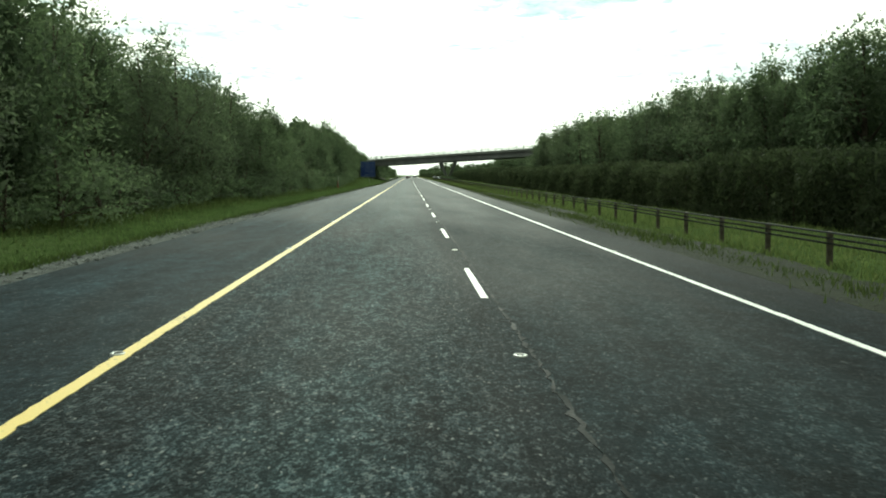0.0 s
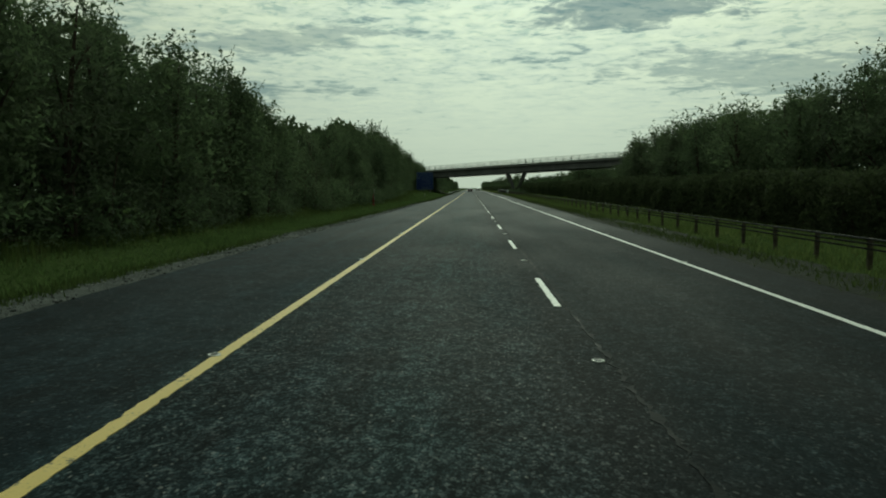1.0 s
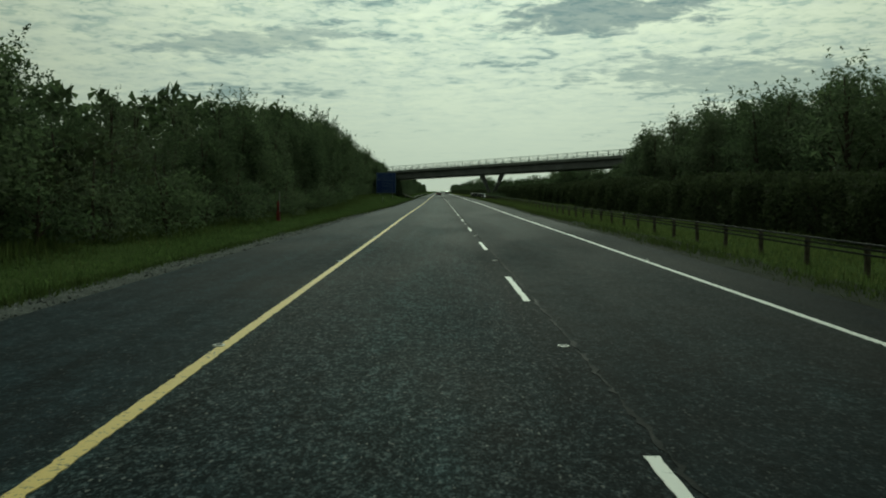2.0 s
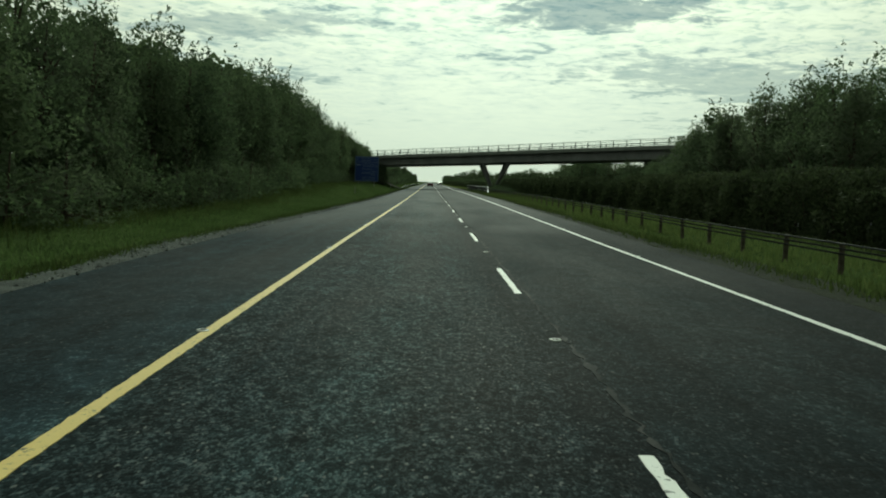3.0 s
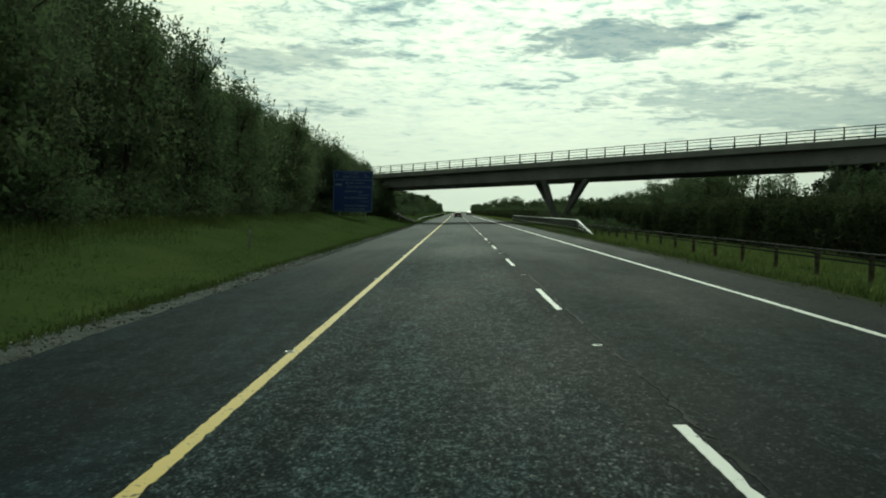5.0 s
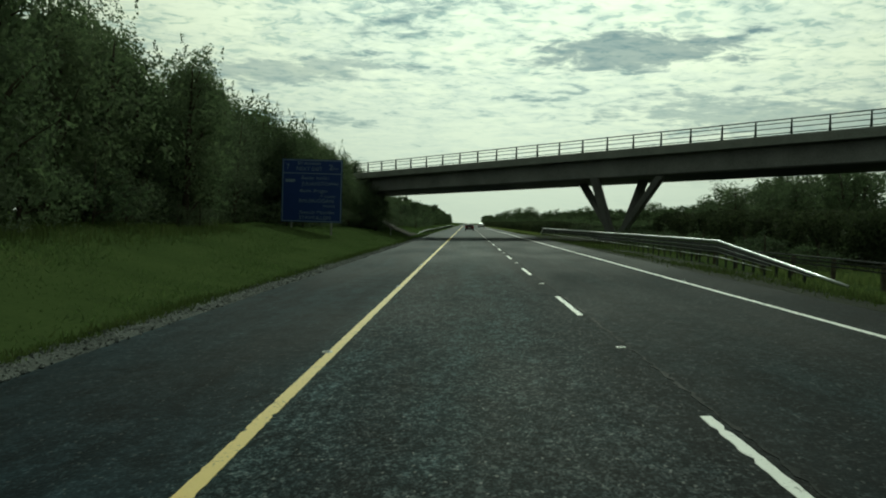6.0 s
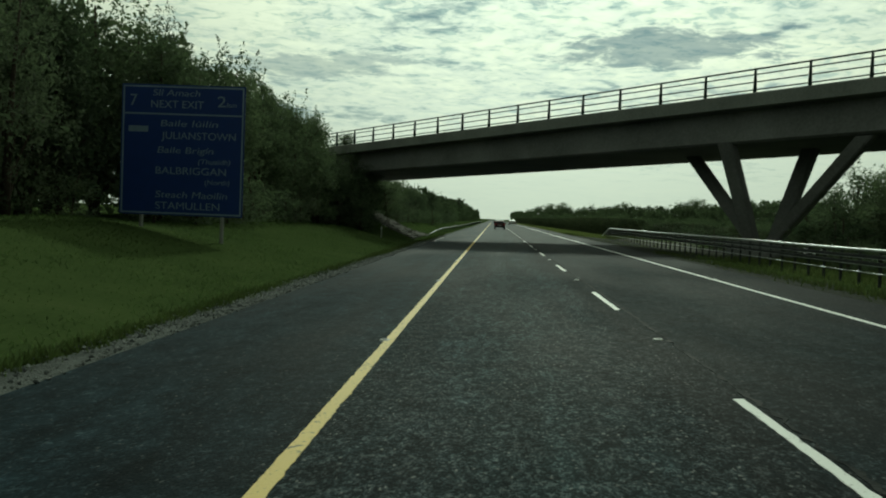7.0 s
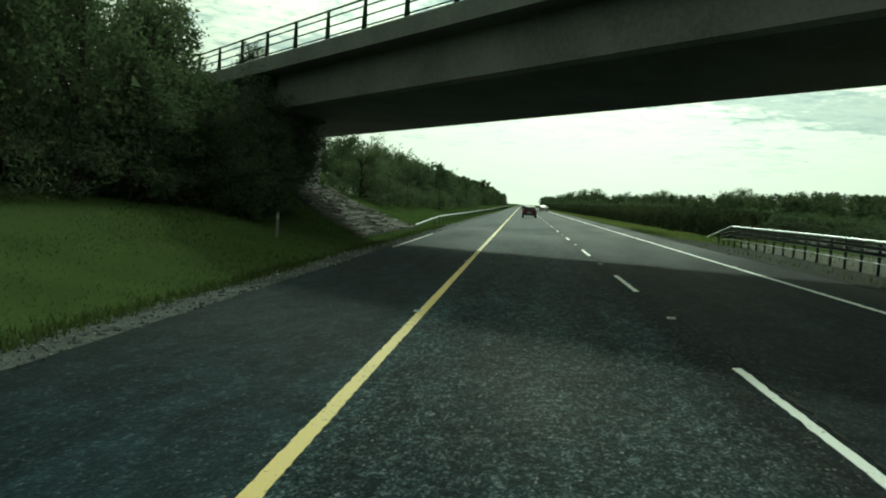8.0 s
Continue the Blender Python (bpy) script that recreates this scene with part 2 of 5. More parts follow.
ASPHALT = asphalt_mat()
YELLOW = paint_mat("yellow_paint", (0.78, 0.58, 0.18), 0.08)
WHITE = paint_mat("white_paint", (0.84, 0.84, 0.82), 0.07)
GRASS_GROUND = grass_ground_mat()
GRASS = leaf_mat("grass_blade", (0.070, 0.094, 0.041), (0.106, 0.142, 0.060), (0.162, 0.184, 0.090), 0.5)
WEED = leaf_mat("weeds", (0.050, 0.066, 0.024), (0.078, 0.098, 0.038), (0.120, 0.125, 0.062), 0.4)
LEAF_A = leaf_mat("leaf_dark", (0.057, 0.075, 0.051), (0.102, 0.128, 0.081), (0.167, 0.194, 0.122), 0.4)
LEAF_B = leaf_mat("leaf_ash", (0.075, 0.095, 0.065), (0.135, 0.164, 0.106), (0.211, 0.240, 0.156), 0.42)
LEAF_C = leaf_mat("leaf_willow", (0.074, 0.090, 0.066), (0.130, 0.150, 0.106), (0.200, 0.218, 0.154), 0.42)
HEDGE_LEAF = leaf_mat("leaf_hedge", (0.042, 0.052, 0.032), (0.073, 0.086, 0.052), (0.112, 0.124, 0.076), 0.3)
BARK = mottled("bark", (0.035, 0.028, 0.022), (0.11, 0.09, 0.07), 4, 24, 0.9, 0, 0.8, 0.02)
GRAVEL = mottled("gravel", (0.040, 0.046, 0.043), (0.150, 0.160, 0.152), 1.6, 22, 0.9, 0, 1.0, 0.04)
PEBBLE = pebble_mat()
CONCRETE = mottled("concrete", (0.18, 0.182, 0.18), (0.31, 0.312, 0.308), 0.35, 7, 0.85, 0, 0.25, 0.008)
CONCRETE_EDGE = mottled("pale_concrete", (0.22, 0.232, 0.215), (0.36, 0.37, 0.345), 0.5, 9, 0.85, 0, 0.25, 0.006)
STONE = mottled("stone_pitching", (0.10, 0.098, 0.085), (0.21, 0.205, 0.18), 1.2, 14, 0.9, 0, 0.8, 0.03)
GALV = mottled("galvanised_steel", (0.42, 0.44, 0.45), (0.66, 0.68, 0.69), 2.5, 30, 0.38, 0.85, 0.1, 0.002)
WORN_GALV = mottled("weathered_galvanised_steel", (0.14, 0.15, 0.155), (0.27, 0.28, 0.285), 2.5, 30, 0.5, 0.5, 0.1, 0.002)
DULL_STEEL = mottled("dull_steel", (0.034, 0.037, 0.038), (0.080, 0.084, 0.086), 2.5, 30, 0.75, 0.0, 0.1, 0.002)
GREEN_RAIL = mottled("grey_green_paint", (0.022, 0.036, 0.030), (0.05, 0.072, 0.060), 2.0, 30, 0.75, 0.0, 0.1, 0.002)
DARK_RAIL = mottled("weathered_rail", (0.012, 0.013, 0.012), (0.036, 0.038, 0.036), 2.0, 20, 0.75, 0.0, 0.2, 0.004)
TIMBER = mottled("weathered_timber", (0.06, 0.052, 0.04), (0.17, 0.15, 0.12), 5, 40, 0.9, 0, 0.5, 0.006)
SIGN_BLUE = plain_mat("sign_blue", (0.008, 0.036, 0.20), 0.45)
SIGN_WHITE = plain_mat("sign_white", (0.20, 0.27, 0.38), 0.45)
SIGN_BACK = plain_mat("sign_back", (0.30, 0.31, 0.31), 0.5, 0.5)
RED_PAINT = plain_mat("red_car_paint", (0.07, 0.007, 0.010), 0.25)
SILVER_PAINT = plain_mat("silver_car_paint", (0.36, 0.37, 0.37), 0.35, 0.3)
BLACK_PAINT = plain_mat("black_car_paint", (0.015, 0.016, 0.018), 0.25)
BLACK_PLASTIC = plain_mat("black_plastic", (0.02, 0.02, 0.02), 0.6)
RUBBER = plain_mat("rubber", (0.02, 0.02, 0.02), 0.85)
ALLOY = plain_mat("alloy", (0.5, 0.5, 0.5), 0.35, 0.9)
CAR_GLASS = plain_mat("tinted_glass", (0.02, 0.024, 0.026), 0.08)
TAIL_RED = plain_mat("red_lens", (0.35, 0.01, 0.01), 0.2)
PLATE = plain_mat("number_plate", (0.6, 0.6, 0.55), 0.5)
RED_PLASTIC = plain_mat("red_plastic", (0.20, 0.022, 0.018), 0.55)
GREY_POLE = plain_mat("grey_pole", (0.32, 0.32, 0.31), 0.6, 0.4)
STUD_WHITE = plain_mat("stud_casting", (0.55, 0.56, 0.54), 0.35)


# ---- mesh helpers ----
def mesh_np(name, verts, faces, mat, smooth=False):
    me = bpy.data.meshes.new(name)
    verts = np.asarray(verts, dtype=np.float32)
    faces = np.asarray(faces, dtype=np.int32)
    k = faces.shape[1]
    me.vertices.add(len(verts))
    me.vertices.foreach_set("co", verts.ravel())
    me.loops.add(faces.size)
    me.loops.foreach_set("vertex_index", faces.ravel())
    me.polygons.add(len(faces))
    me.polygons.foreach_set("loop_start", np.arange(0, faces.size, k, dtype=np.int32))
    me.polygons.foreach_set("use_smooth", np.full(len(faces), smooth))
    me.update(calc_edges=True)
    me.materials.append(mat)
    return me


def bm_mesh(name, bm, mat, smooth=False):
    me = bpy.data.meshes.new(name)
    bmesh.ops.recalc_face_normals(bm, faces=bm.faces)
    bm.to_mesh(me)
    bm.free()
    me.materials.append(mat)
    if smooth:
        for p in me.polygons:
            p.use_smooth = True
    return me


def part(name, data, material, parent, label="", smooth=False):
    me = data if isinstance(data, bpy.types.Mesh) else bm_mesh(name, data, material, smooth)
    ob = new(name, me)
    ob.parent = parent
    return tagged(ob, label) if label else ob


def thing(name, label, category, group="", kind="", at=(0, 0, 0), turn=0.0):
    ob = new(name)
    ob.matrix_basis = pose(*at, 0, 0, turn)
    return tagged(ob, label, category, group, kind)


def box(bm, x0, x1, y0, y1, z0, z1, bevel=0.0):
    r = bmesh.ops.create_cube(bm, size=1.0)
    vs = r["verts"]
    for v in vs:
        v.co = ((x0 + x1) / 2 + v.co.x * (x1 - x0), (y0 + y1) / 2 + v.co.y * (y1 - y0), (z0 + z1) / 2 + v.co.z * (z1 - z0))
    if bevel:
        es = {e for v in vs for e in v.link_edges}
        bmesh.ops.bevel(bm, geom=list(es), offset=bevel, segments=2, affect="EDGES")
    return bm


def boxed(*a, **k):
    return box(bmesh.new(), *a, **k)


def tube(bm, pts, radii, sides=8, caps=True):
    rings = []
    for i, p in enumerate(pts):
        p = Vector(p)
        d = Vector(pts[min(i + 1, len(pts) - 1)]) - Vector(pts[max(i - 1, 0)])
        q = d.normalized().to_track_quat("Z", "Y")
        rings.append([bm.verts.new(p + q @ Vector((radii[i] * math.cos(2 * math.pi * k / sides), radii[i] * math.sin(2 * math.pi * k / sides), 0))) for k in range(sides)])
    for a, b in zip(rings, rings[1:]):
        for k in range(sides):
            bm.faces.new((a[k], a[(k + 1) % sides], b[(k + 1) % sides], b[k]))
    if caps:
        bm.faces.new(rings[0][::-1])
        bm.faces.new(rings[-1])
    return bm


def prism(bm, section, path):
    """Sweeps a closed section (offsets across, up) along plan points with a height: (x, y, z)."""
    rings = []
    for i, p in enumerate(path):
        d = Vector(path[min(i + 1, len(path) - 1)]) - Vector(path[max(i - 1, 0)])
        side = Vector((d.y, -d.x, 0)).normalized()
        rings.append([bm.verts.new(Vector(p) + side * a + Vector((0, 0, b))) for a, b in section])
    n = len(section)
    for a, b in zip(rings, rings[1:]):
        for k in range(n):
            bm.faces.new((a[k], a[(k + 1) % n], b[(k + 1) % n], b[k]))
    bm.faces.new(rings[0][::-1])
    bm.faces.new(rings[-1])
    return bm


def smooth01(t):
    t = np.clip(t, 0, 1)
    return t * t * (3 - 2 * t)


# ---- ground ----
SKEW = 1.2                          # the bridge's near face: y = 293.3 - 1.2 x
AXIS = 300.6


def fall(y):
    """The road's crossfall, which turns over along the way (rise to the right, metres a metre)."""
    return np.tan(np.radians(np.interp(y, [10, 60, 90, 120, 150, 180, 215], [-1.17, -0.35, 0.43, 0.64, 1.88, 2.81, 2.79])))


def ground_z(x, y):
    x, y = np.asarray(x, float), np.asarray(y, float)
    z = fall(y) * np.clip(x, -7.4, 5.2) - 0.035
    rise = 0.25 + 1.1 * smooth01((y - 130) / 60.0) * (1 - 0.5 * smooth01((y - 420) / 200.0)) + 0.35 * smooth01((y - 322) / 14.0) * (1 - smooth01((y - 350) / 40.0))
    z = z + rise * smooth01((-7.7 - x) / 9.5)
    z = z + np.where(x > 5.2, -0.06 * smooth01((x - 5.2) / 2.5), 0.0)
    # approach banks of the overbridge
    d = np.abs((y - AXIS + SKEW * x) * 0.64)
    bank_l = np.clip((-8.4 - x) * 0.20, 0, 1.25) + np.clip((-15.2 - x) * 1.5, 0, 5.4)
    bank_r = np.clip((x - 31.0) * 0.45, 0, 7.2)
    bank_l = bank_l * (1 - smooth01((-x - 34) / 11.0))
    bank_r = bank_r * (1 - smooth01((x - 50) / 18.0))
    top = np.maximum(bank_l, bank_r)
    z = z + np.clip(top - np.clip(d - 4.6, 0, None) * 0.6, 0, None)
    und = 0.06 * np.sin(x * 0.9 + y * 0.23) + 0.05 * np.sin(y * 0.41 - x * 0.37)
    flat = smooth01((x - 14.0) / 2.0) * (1 - smooth01((x - 28.0) / 2.0))
    return z + und * smooth01((np.abs(x + 1) - 8) / 4.0) * (1 - flat)


def build_ground():
    xs = np.concatenate([[-2500, -1200, -600, -300, -150, -90, -60], np.arange(-45, -9, 1.5), [-9, -8.4, -7.9, -7.4, -6.6, -3, 0, 3, 4.8, 5.2, 5.7, 6.4, 7.2, 8.2, 9.5],
                         np.arange(11, 60, 2.5), [70, 95, 150, 300, 600, 1200, 2500]])
    ys = np.concatenate([[-600, -300, -150, -80], np.arange(-60, 270, 4.0), np.arange(270, 350, 1.5), np.arange(350, 720, 8.0), [800, 950, 1200, 1600, 2400, 3600]])
    X, Y = np.meshgrid(xs, ys)
    Z = ground_z(X, Y)
    n, m = X.shape
    idx = np.arange(n * m).reshape(n, m)
    faces = np.stack([idx[:-1, :-1], idx[:-1, 1:], idx[1:, 1:], idx[1:, :-1]], -1).reshape(-1, 4)
    me = mesh_np("ground", np.stack([X, Y, Z], -1).reshape(-1, 3), faces, GRASS_GROUND)
    for p in me.polygons:
        p.use_smooth = True
    tagged(new("ground", me), "green grass verges and fields beside the motorway", "ground", kind="structure")


build_ground()


def strip(name, x0, x1, y0, y1, lift, mat, skirt=0.06, base=False):
    """A surface that follows the road's crossfall, with a skirt for its thickness."""
    ys = np.concatenate([np.arange(y0, 250, 2.5), np.arange(250, y1 + 1, 25)])
    cols = [(x0, -skirt)] + [(x, 0.0) for x in np.linspace(x0, x1, 13)] + [(x1, -skirt)]
    m = len(cols)
    v, f = [], []
    for y in ys:
        for x, dz in cols:
            v.append((x, y, (float(ground_z(21.0, y)) + 0.06 if base else float(fall(y)) * x) + lift + dz))
    for i in range(len(ys) - 1):
        for k in range(m - 1):
            a = i * m + k
            f.append((a, a + 1, a + m + 1, a + m))
    return mesh_np(name, v, f, mat)


road = tagged(new("road", strip("road", -7.05, 5.0, -60, 1500, 0.0, ASPHALT)), "worn dark grey asphalt motorway carriageway with hard shoulder", "road", kind="structure")
tagged(new("road_opposite", strip("road_opposite", 16.5, 27.5, -60, 1500, 0.0, ASPHALT, base=True)), "grey asphalt opposite carriageway behind the hedge", "road", kind="structure")


def line_mesh(name, x0, x1, y0, y1, mat, seed, step=0.12, rough=0.004):
    """A painted line with slightly ragged edges, 4 mm proud of the asphalt."""
    rng = np.random.default_rng(seed)
    ys = np.arange(y0, min(y1, 300) + 1e-6, step)
    if y1 > 300:
        ys = np.concatenate([ys, np.arange(max(y0, 300) + 1, y1 + 1e-6, 1.0)])
    n = len(ys)
    nick = (rng.uniform(0, 1, n) < 0.04) * rng.uniform(0.008, 0.03, n)
    a = x0 + rng.normal(0, rough, n) + nick
    b = x1 + rng.normal(0, rough, n) - np.roll(nick, 7)
    v = np.empty((n * 4, 3))
    for k, (xx, dz) in enumerate(((a, -0.004), (a, 0.005), (b, 0.005), (b, -0.004))):
        v[k::4, 0], v[k::4, 1], v[k::4, 2] = xx, ys, fall(ys) * xx + dz
    i = np.arange(n - 1)[:, None] * 4
    f = np.concatenate([np.concatenate([i + k, i + k + 1, i + k + 5, i + k + 4], 1) for k in range(3)])
    return mesh_np(name, v, f, mat)


part("yellow_edge_line", line_mesh("yellow_edge_line", -3.75, -3.615, -40, 700, YELLOW, 1, 0.08), None, road, "worn yellow painted edge line")
part("white_edge_line", line_mesh("white_edge_line", 3.545, 3.655, -40, 700, WHITE, 2, 0.1), None, road, "white painted edge line")
part("kerb_line", line_mesh("kerb_line", -6.93, -6.86, 302, 318, WHITE, 3, 0.2), None, road, "pale painted line at the shoulder's edge")
BITUMEN = mottled("bitumen", (0.004, 0.005, 0.005), (0.014, 0.018, 0.019), 1.2, 14, 0.7, 0, 0.6, 0.01)
BITUMEN.node_tree.nodes["Principled BSDF"].inputs["Specular IOR Level"].default_value = 0.04
part("sealed_joint", line_mesh("sealed_joint", 0.105, 0.140, -40, 420, BITUMEN, 4, 0.13, 0.022), None, road, "black bitumen seal along the lane joint")
for k in range(-2, 50):
    part("lane_dash", line_mesh("lane_dash", -0.05, 0.05, 12 * k, 12 * k + 4, WHITE, 10 + k), None, road)


def stud_mesh():
    bm = bmesh.new()
    ring = [(0.055 * math.cos(a), 0.075 * math.sin(a), 0.003) for a in (k * math.pi / 10 for k in range(21))]
    tube(bm, ring[::2], [0.016] * 11, 5, False)
    return bm_mesh("road_stud", bm, STUD_WHITE, True)


def lens_mesh():
    bm = bmesh.new()
    box(bm, -0.042, 0.042, -0.062, 0.062, -0.002, 0.008, 0.003)
    for s in (-1, 1):
        box(bm, s * 0.019 - 0.011, s * 0.019 + 0.011, -0.028, 0.028, 0.008, 0.018, 0.004)
    return bm_mesh("insert", bm, BLACK_PLASTIC)


STUD, LENS = stud_mesh(), lens_mesh()
for k in range(-2, 45):
    for x in (0.0, -3.75, 3.66):
        s = tagged(new("road_stud", STUD), "small pale reflective road stud set in the asphalt", "road stud", "road studs")
        s.matrix_basis = pose(x, 12 * k + 8, float(fall(12 * k + 8)) * x, 0, -math.degrees(float(fall(12 * k + 8))), 0)
        part("insert", LENS, None, s, "dark rubber reflector insert")

# gravel margin along the hard shoulder
def build_gravel():
    rng = np.random.default_rng(5)
    ys = np.arange(-60, 420, 0.5)
    wig = 0.12 * np.sin(ys * 0.31) + 0.08 * rng.normal(0, 1, len(ys))
    v, f = [], []
    for i, y in enumerate(ys):
        for x, dz in ((-7.95 + wig[i], -0.03), (-7.68 + wig[i], 0.008), (-7.28, 0.016), (-7.03, 0.004), (-6.99, -0.03)):
            v.append((x, y, float(fall(y)) * x + dz + rng.normal(0, 0.006)))
    for i in range(len(ys) - 1):
        for k in range(4):
            a = i * 5 + k
            f.append((a, a + 1, a + 6, a + 5))
    tagged(new("gravel_margin", mesh_np("gravel_margin", v, f, GRAVEL)), "loose pale grey gravel along the hard shoulder", "gravel", kind="structure")
    n = 10000
    o = np.array([(1, 0, 0), (-1, 0, 0), (0, 1, 0), (0, -1, 0), (0, 0, 1), (0, 0, -1)], float)
    fo = np.array([(0, 2, 4), (2, 1, 4), (1, 3, 4), (3, 0, 4), (2, 0, 5), (1, 2, 5), (3, 1, 5), (0, 3, 5)])
    x = -6.94 - 0.98 * rng.beta(1.3, 1.5, n)
    y = np.where(rng.uniform(0, 1, n) < 0.6, rng.uniform(190, 325, n), rng.uniform(-10, 190, n))
    s = rng.uniform(0.014, 0.034, n) * np.where(rng.uniform(0, 1, n) < 0.15, 1.6, 1.0)
    V = o[None] * s[:, None, None] * rng.uniform(0.6, 1.3, (n, 6, 3)) * np.array([1, 1, 0.7])
    V += np.stack([x, y, fall(y) * x + 0.02], 1)[:, None]
    F = (fo[None] + (np.arange(n) * 6)[:, None, None]).reshape(-1, 3)
    st = new("gravel_stones", mesh_np("gravel_stones", V.reshape(-1, 3), F, PEBBLE))
    tagged(st, "scattered pale grey stones on the gravel margin", "gravel", kind="stuff")


build_gravel()
EARTH = mottled("earth", (0.011, 0.014, 0.009), (0.042, 0.048, 0.032), 1.3, 12, 0.95, 0, 1.0, 0.05)


def earth_reach(y):
    """How far the bare margin reaches into the median, past its usual width."""
    return np.interp(y, [-60, 60, 110, 135, 205, 222, 236, 250, 257, 275, 283, 300, 318, 330], [1.3, 1.2, 0.8, 0.15, 0.0, 0.5, 2.2, 2.0, 0.9, 0.9, 2.3, 2.3, 2.0, 0])


def build_earth():
    """Rough soil and grit between the asphalt and the median grass."""
    rng = np.random.default_rng(6)
    ys = np.arange(-60, 420, 0.5)
    wig = 0.22 * np.sin(ys * 0.23) + 0.14 * rng.normal(0, 1, len(ys)) + earth_reach(ys)
    v, f = [], []
    for i, y in enumerate(ys):
        for x, dz in ((4.96, -0.03), (5.02, 0.002), (5.2, 0.018), (max(5.3, 5.4 + wig[i]), 0.010), (max(5.5, 5.6 + wig[i]), -0.06)):
            v.append((x, y, (float(fall(y)) * x if x < 5.2 else float(ground_z(x, y)) + 0.035) + dz + rng.normal(0, 0.006)))
    for i in range(len(ys) - 1):
        for k in range(4):
            a = i * 5 + k
            f.append((a, a + 1, a + 6, a + 5))
    tagged(new("earth_margin", mesh_np("earth_margin", v, f, EARTH)), "dark bare earth and grit beside the median grass", "earth", kind="structure")


build_earth()


def build_pale_ground():
    """Pale ground added behind the barrier, in place of the sunlit far carriageway."""
    rng = np.random.default_rng(7)
    ys = np.arange(277.0, 321.0, 0.6)
    us = np.array([0, 0.06, 0.25, 0.5, 0.75, 0.94, 1.0])
    v, f = [], []
    for i, y in enumerate(ys):
        grow = math.sin(math.pi * (i + 0.5) / len(ys)) ** 0.35
        a, b = 10.3 - 2.7 * grow + rng.normal(0, 0.08), 10.3 + 2.9 * grow + rng.normal(0, 0.15)
        for u in us:
            x = a + (b - a) * u
            v.append((x, y, float(ground_z(x, y)) + (0.03 if 0.0 < u < 1.0 else -0.06) + rng.normal(0, 0.008)))
    m = len(us)
    for i in range(len(ys) - 1):
        for k in range(m - 1):
            a = i * m + k
            f.append((a, a + 1, a + m + 1, a + m))
    tagged(new("bare_ground", mesh_np("bare_ground", v, f, PALE_STRIP)), "pale ground behind the barrier, standing in for the sunlit far carriageway", "ground", kind="structure")


# the far carriageway's sunlit tone, put into the ground's colour
PALE_STRIP = mottled("pale_strip", (0.065, 0.067, 0.054), (0.135, 0.135, 0.110), 0.9, 14, 0.95, 0, 0.8, 0.03)
build_pale_ground()


# ---- foliage ----
def leaf_quads(centres, size, rng, droop=0.0, slim=0.5):
    n = len(centres)
    a = rng.normal(0, 1, (n, 3))
    a[:, 2] -= droop
    a /= np.linalg.norm(a, axis=1, keepdims=True)
    b = rng.normal(0, 1, (n, 3))
    b -= a * (a * b).sum(1, keepdims=True)
    b /= np.linalg.norm(b, axis=1, keepdims=True)
    s = (size * rng.uniform(0.6, 1.35, n))[:, None]
    c = np.cross(a, b) * 0.12
    v = np.stack([centres - (a + b * slim) * s * 0.6, centres + (b * slim * 1.1 + c) * s * 0.6, centres + a * s * 0.75], 1)
    f = np.arange(n * 3).reshape(n, 3)
    return v.reshape(-1, 3), f


def crown_points(rng, height, radius, base, clumps, per, top_taper, sprays=0.04):
    """Clumps of leaves in an uneven envelope: each a rounded tuft, leafy on its outside, with loose sprays at the top."""
    t = rng.beta(1.5, 1.35, clumps)
    prof = np.sin(np.pi * np.clip(t * 0.87 + 0.08, 0, 1)) ** 0.5 * (1 - top_taper * t)
    ang = rng.uniform(0, 2 * np.pi, clumps)
    lobes = 1 + 0.25 * np.sin(ang * 2 + rng.uniform(0, 6)) + 0.18 * np.sin(ang * 3 + t * 5 + rng.uniform(0, 6))
    rad = radius * prof * lobes * np.sqrt(rng.uniform(0.22, 1.0, clumps))
    c = np.stack([rad * np.cos(ang), rad * np.sin(ang), base + (height - base - 0.75) * t], 1)
    cr = radius * rng.uniform(0.20, 0.40, clumps) * np.where(t > 0.8, 0.72, 1.0)
    m = rng.poisson(per, clumps).clip(6)
    pts = []
    for i in range(clumps):
        d = rng.normal(0, 1, (m[i], 3))
        d /= np.linalg.norm(d, axis=1, keepdims=True)
        pts.append(c[i] + d * (cr[i] * (0.35 + 0.65 * rng.uniform(0, 1, (m[i], 1)) ** 0.6)) * np.array([1.0, 1.0, 0.85]))
    # upright sprays that break the outline
    for i in np.argsort(-t)[:int(round(sprays * clumps)) + 1]:
        k = max(5, int(per * 0.35))
        u = rng.uniform(0, 1, (k, 1)) ** 0.8
        tip = np.array([rng.normal(0, 0.25), rng.normal(0, 0.25), rng.uniform(0.5, 1.1)]) * radius * 0.42
        spray = c[i] + tip * (0.4 + u) + rng.normal(0, 0.05, (k, 3)) * radius * (1.25 - u)
        if sprays:
            pts.append(spray)
    return c, np.concatenate(pts)


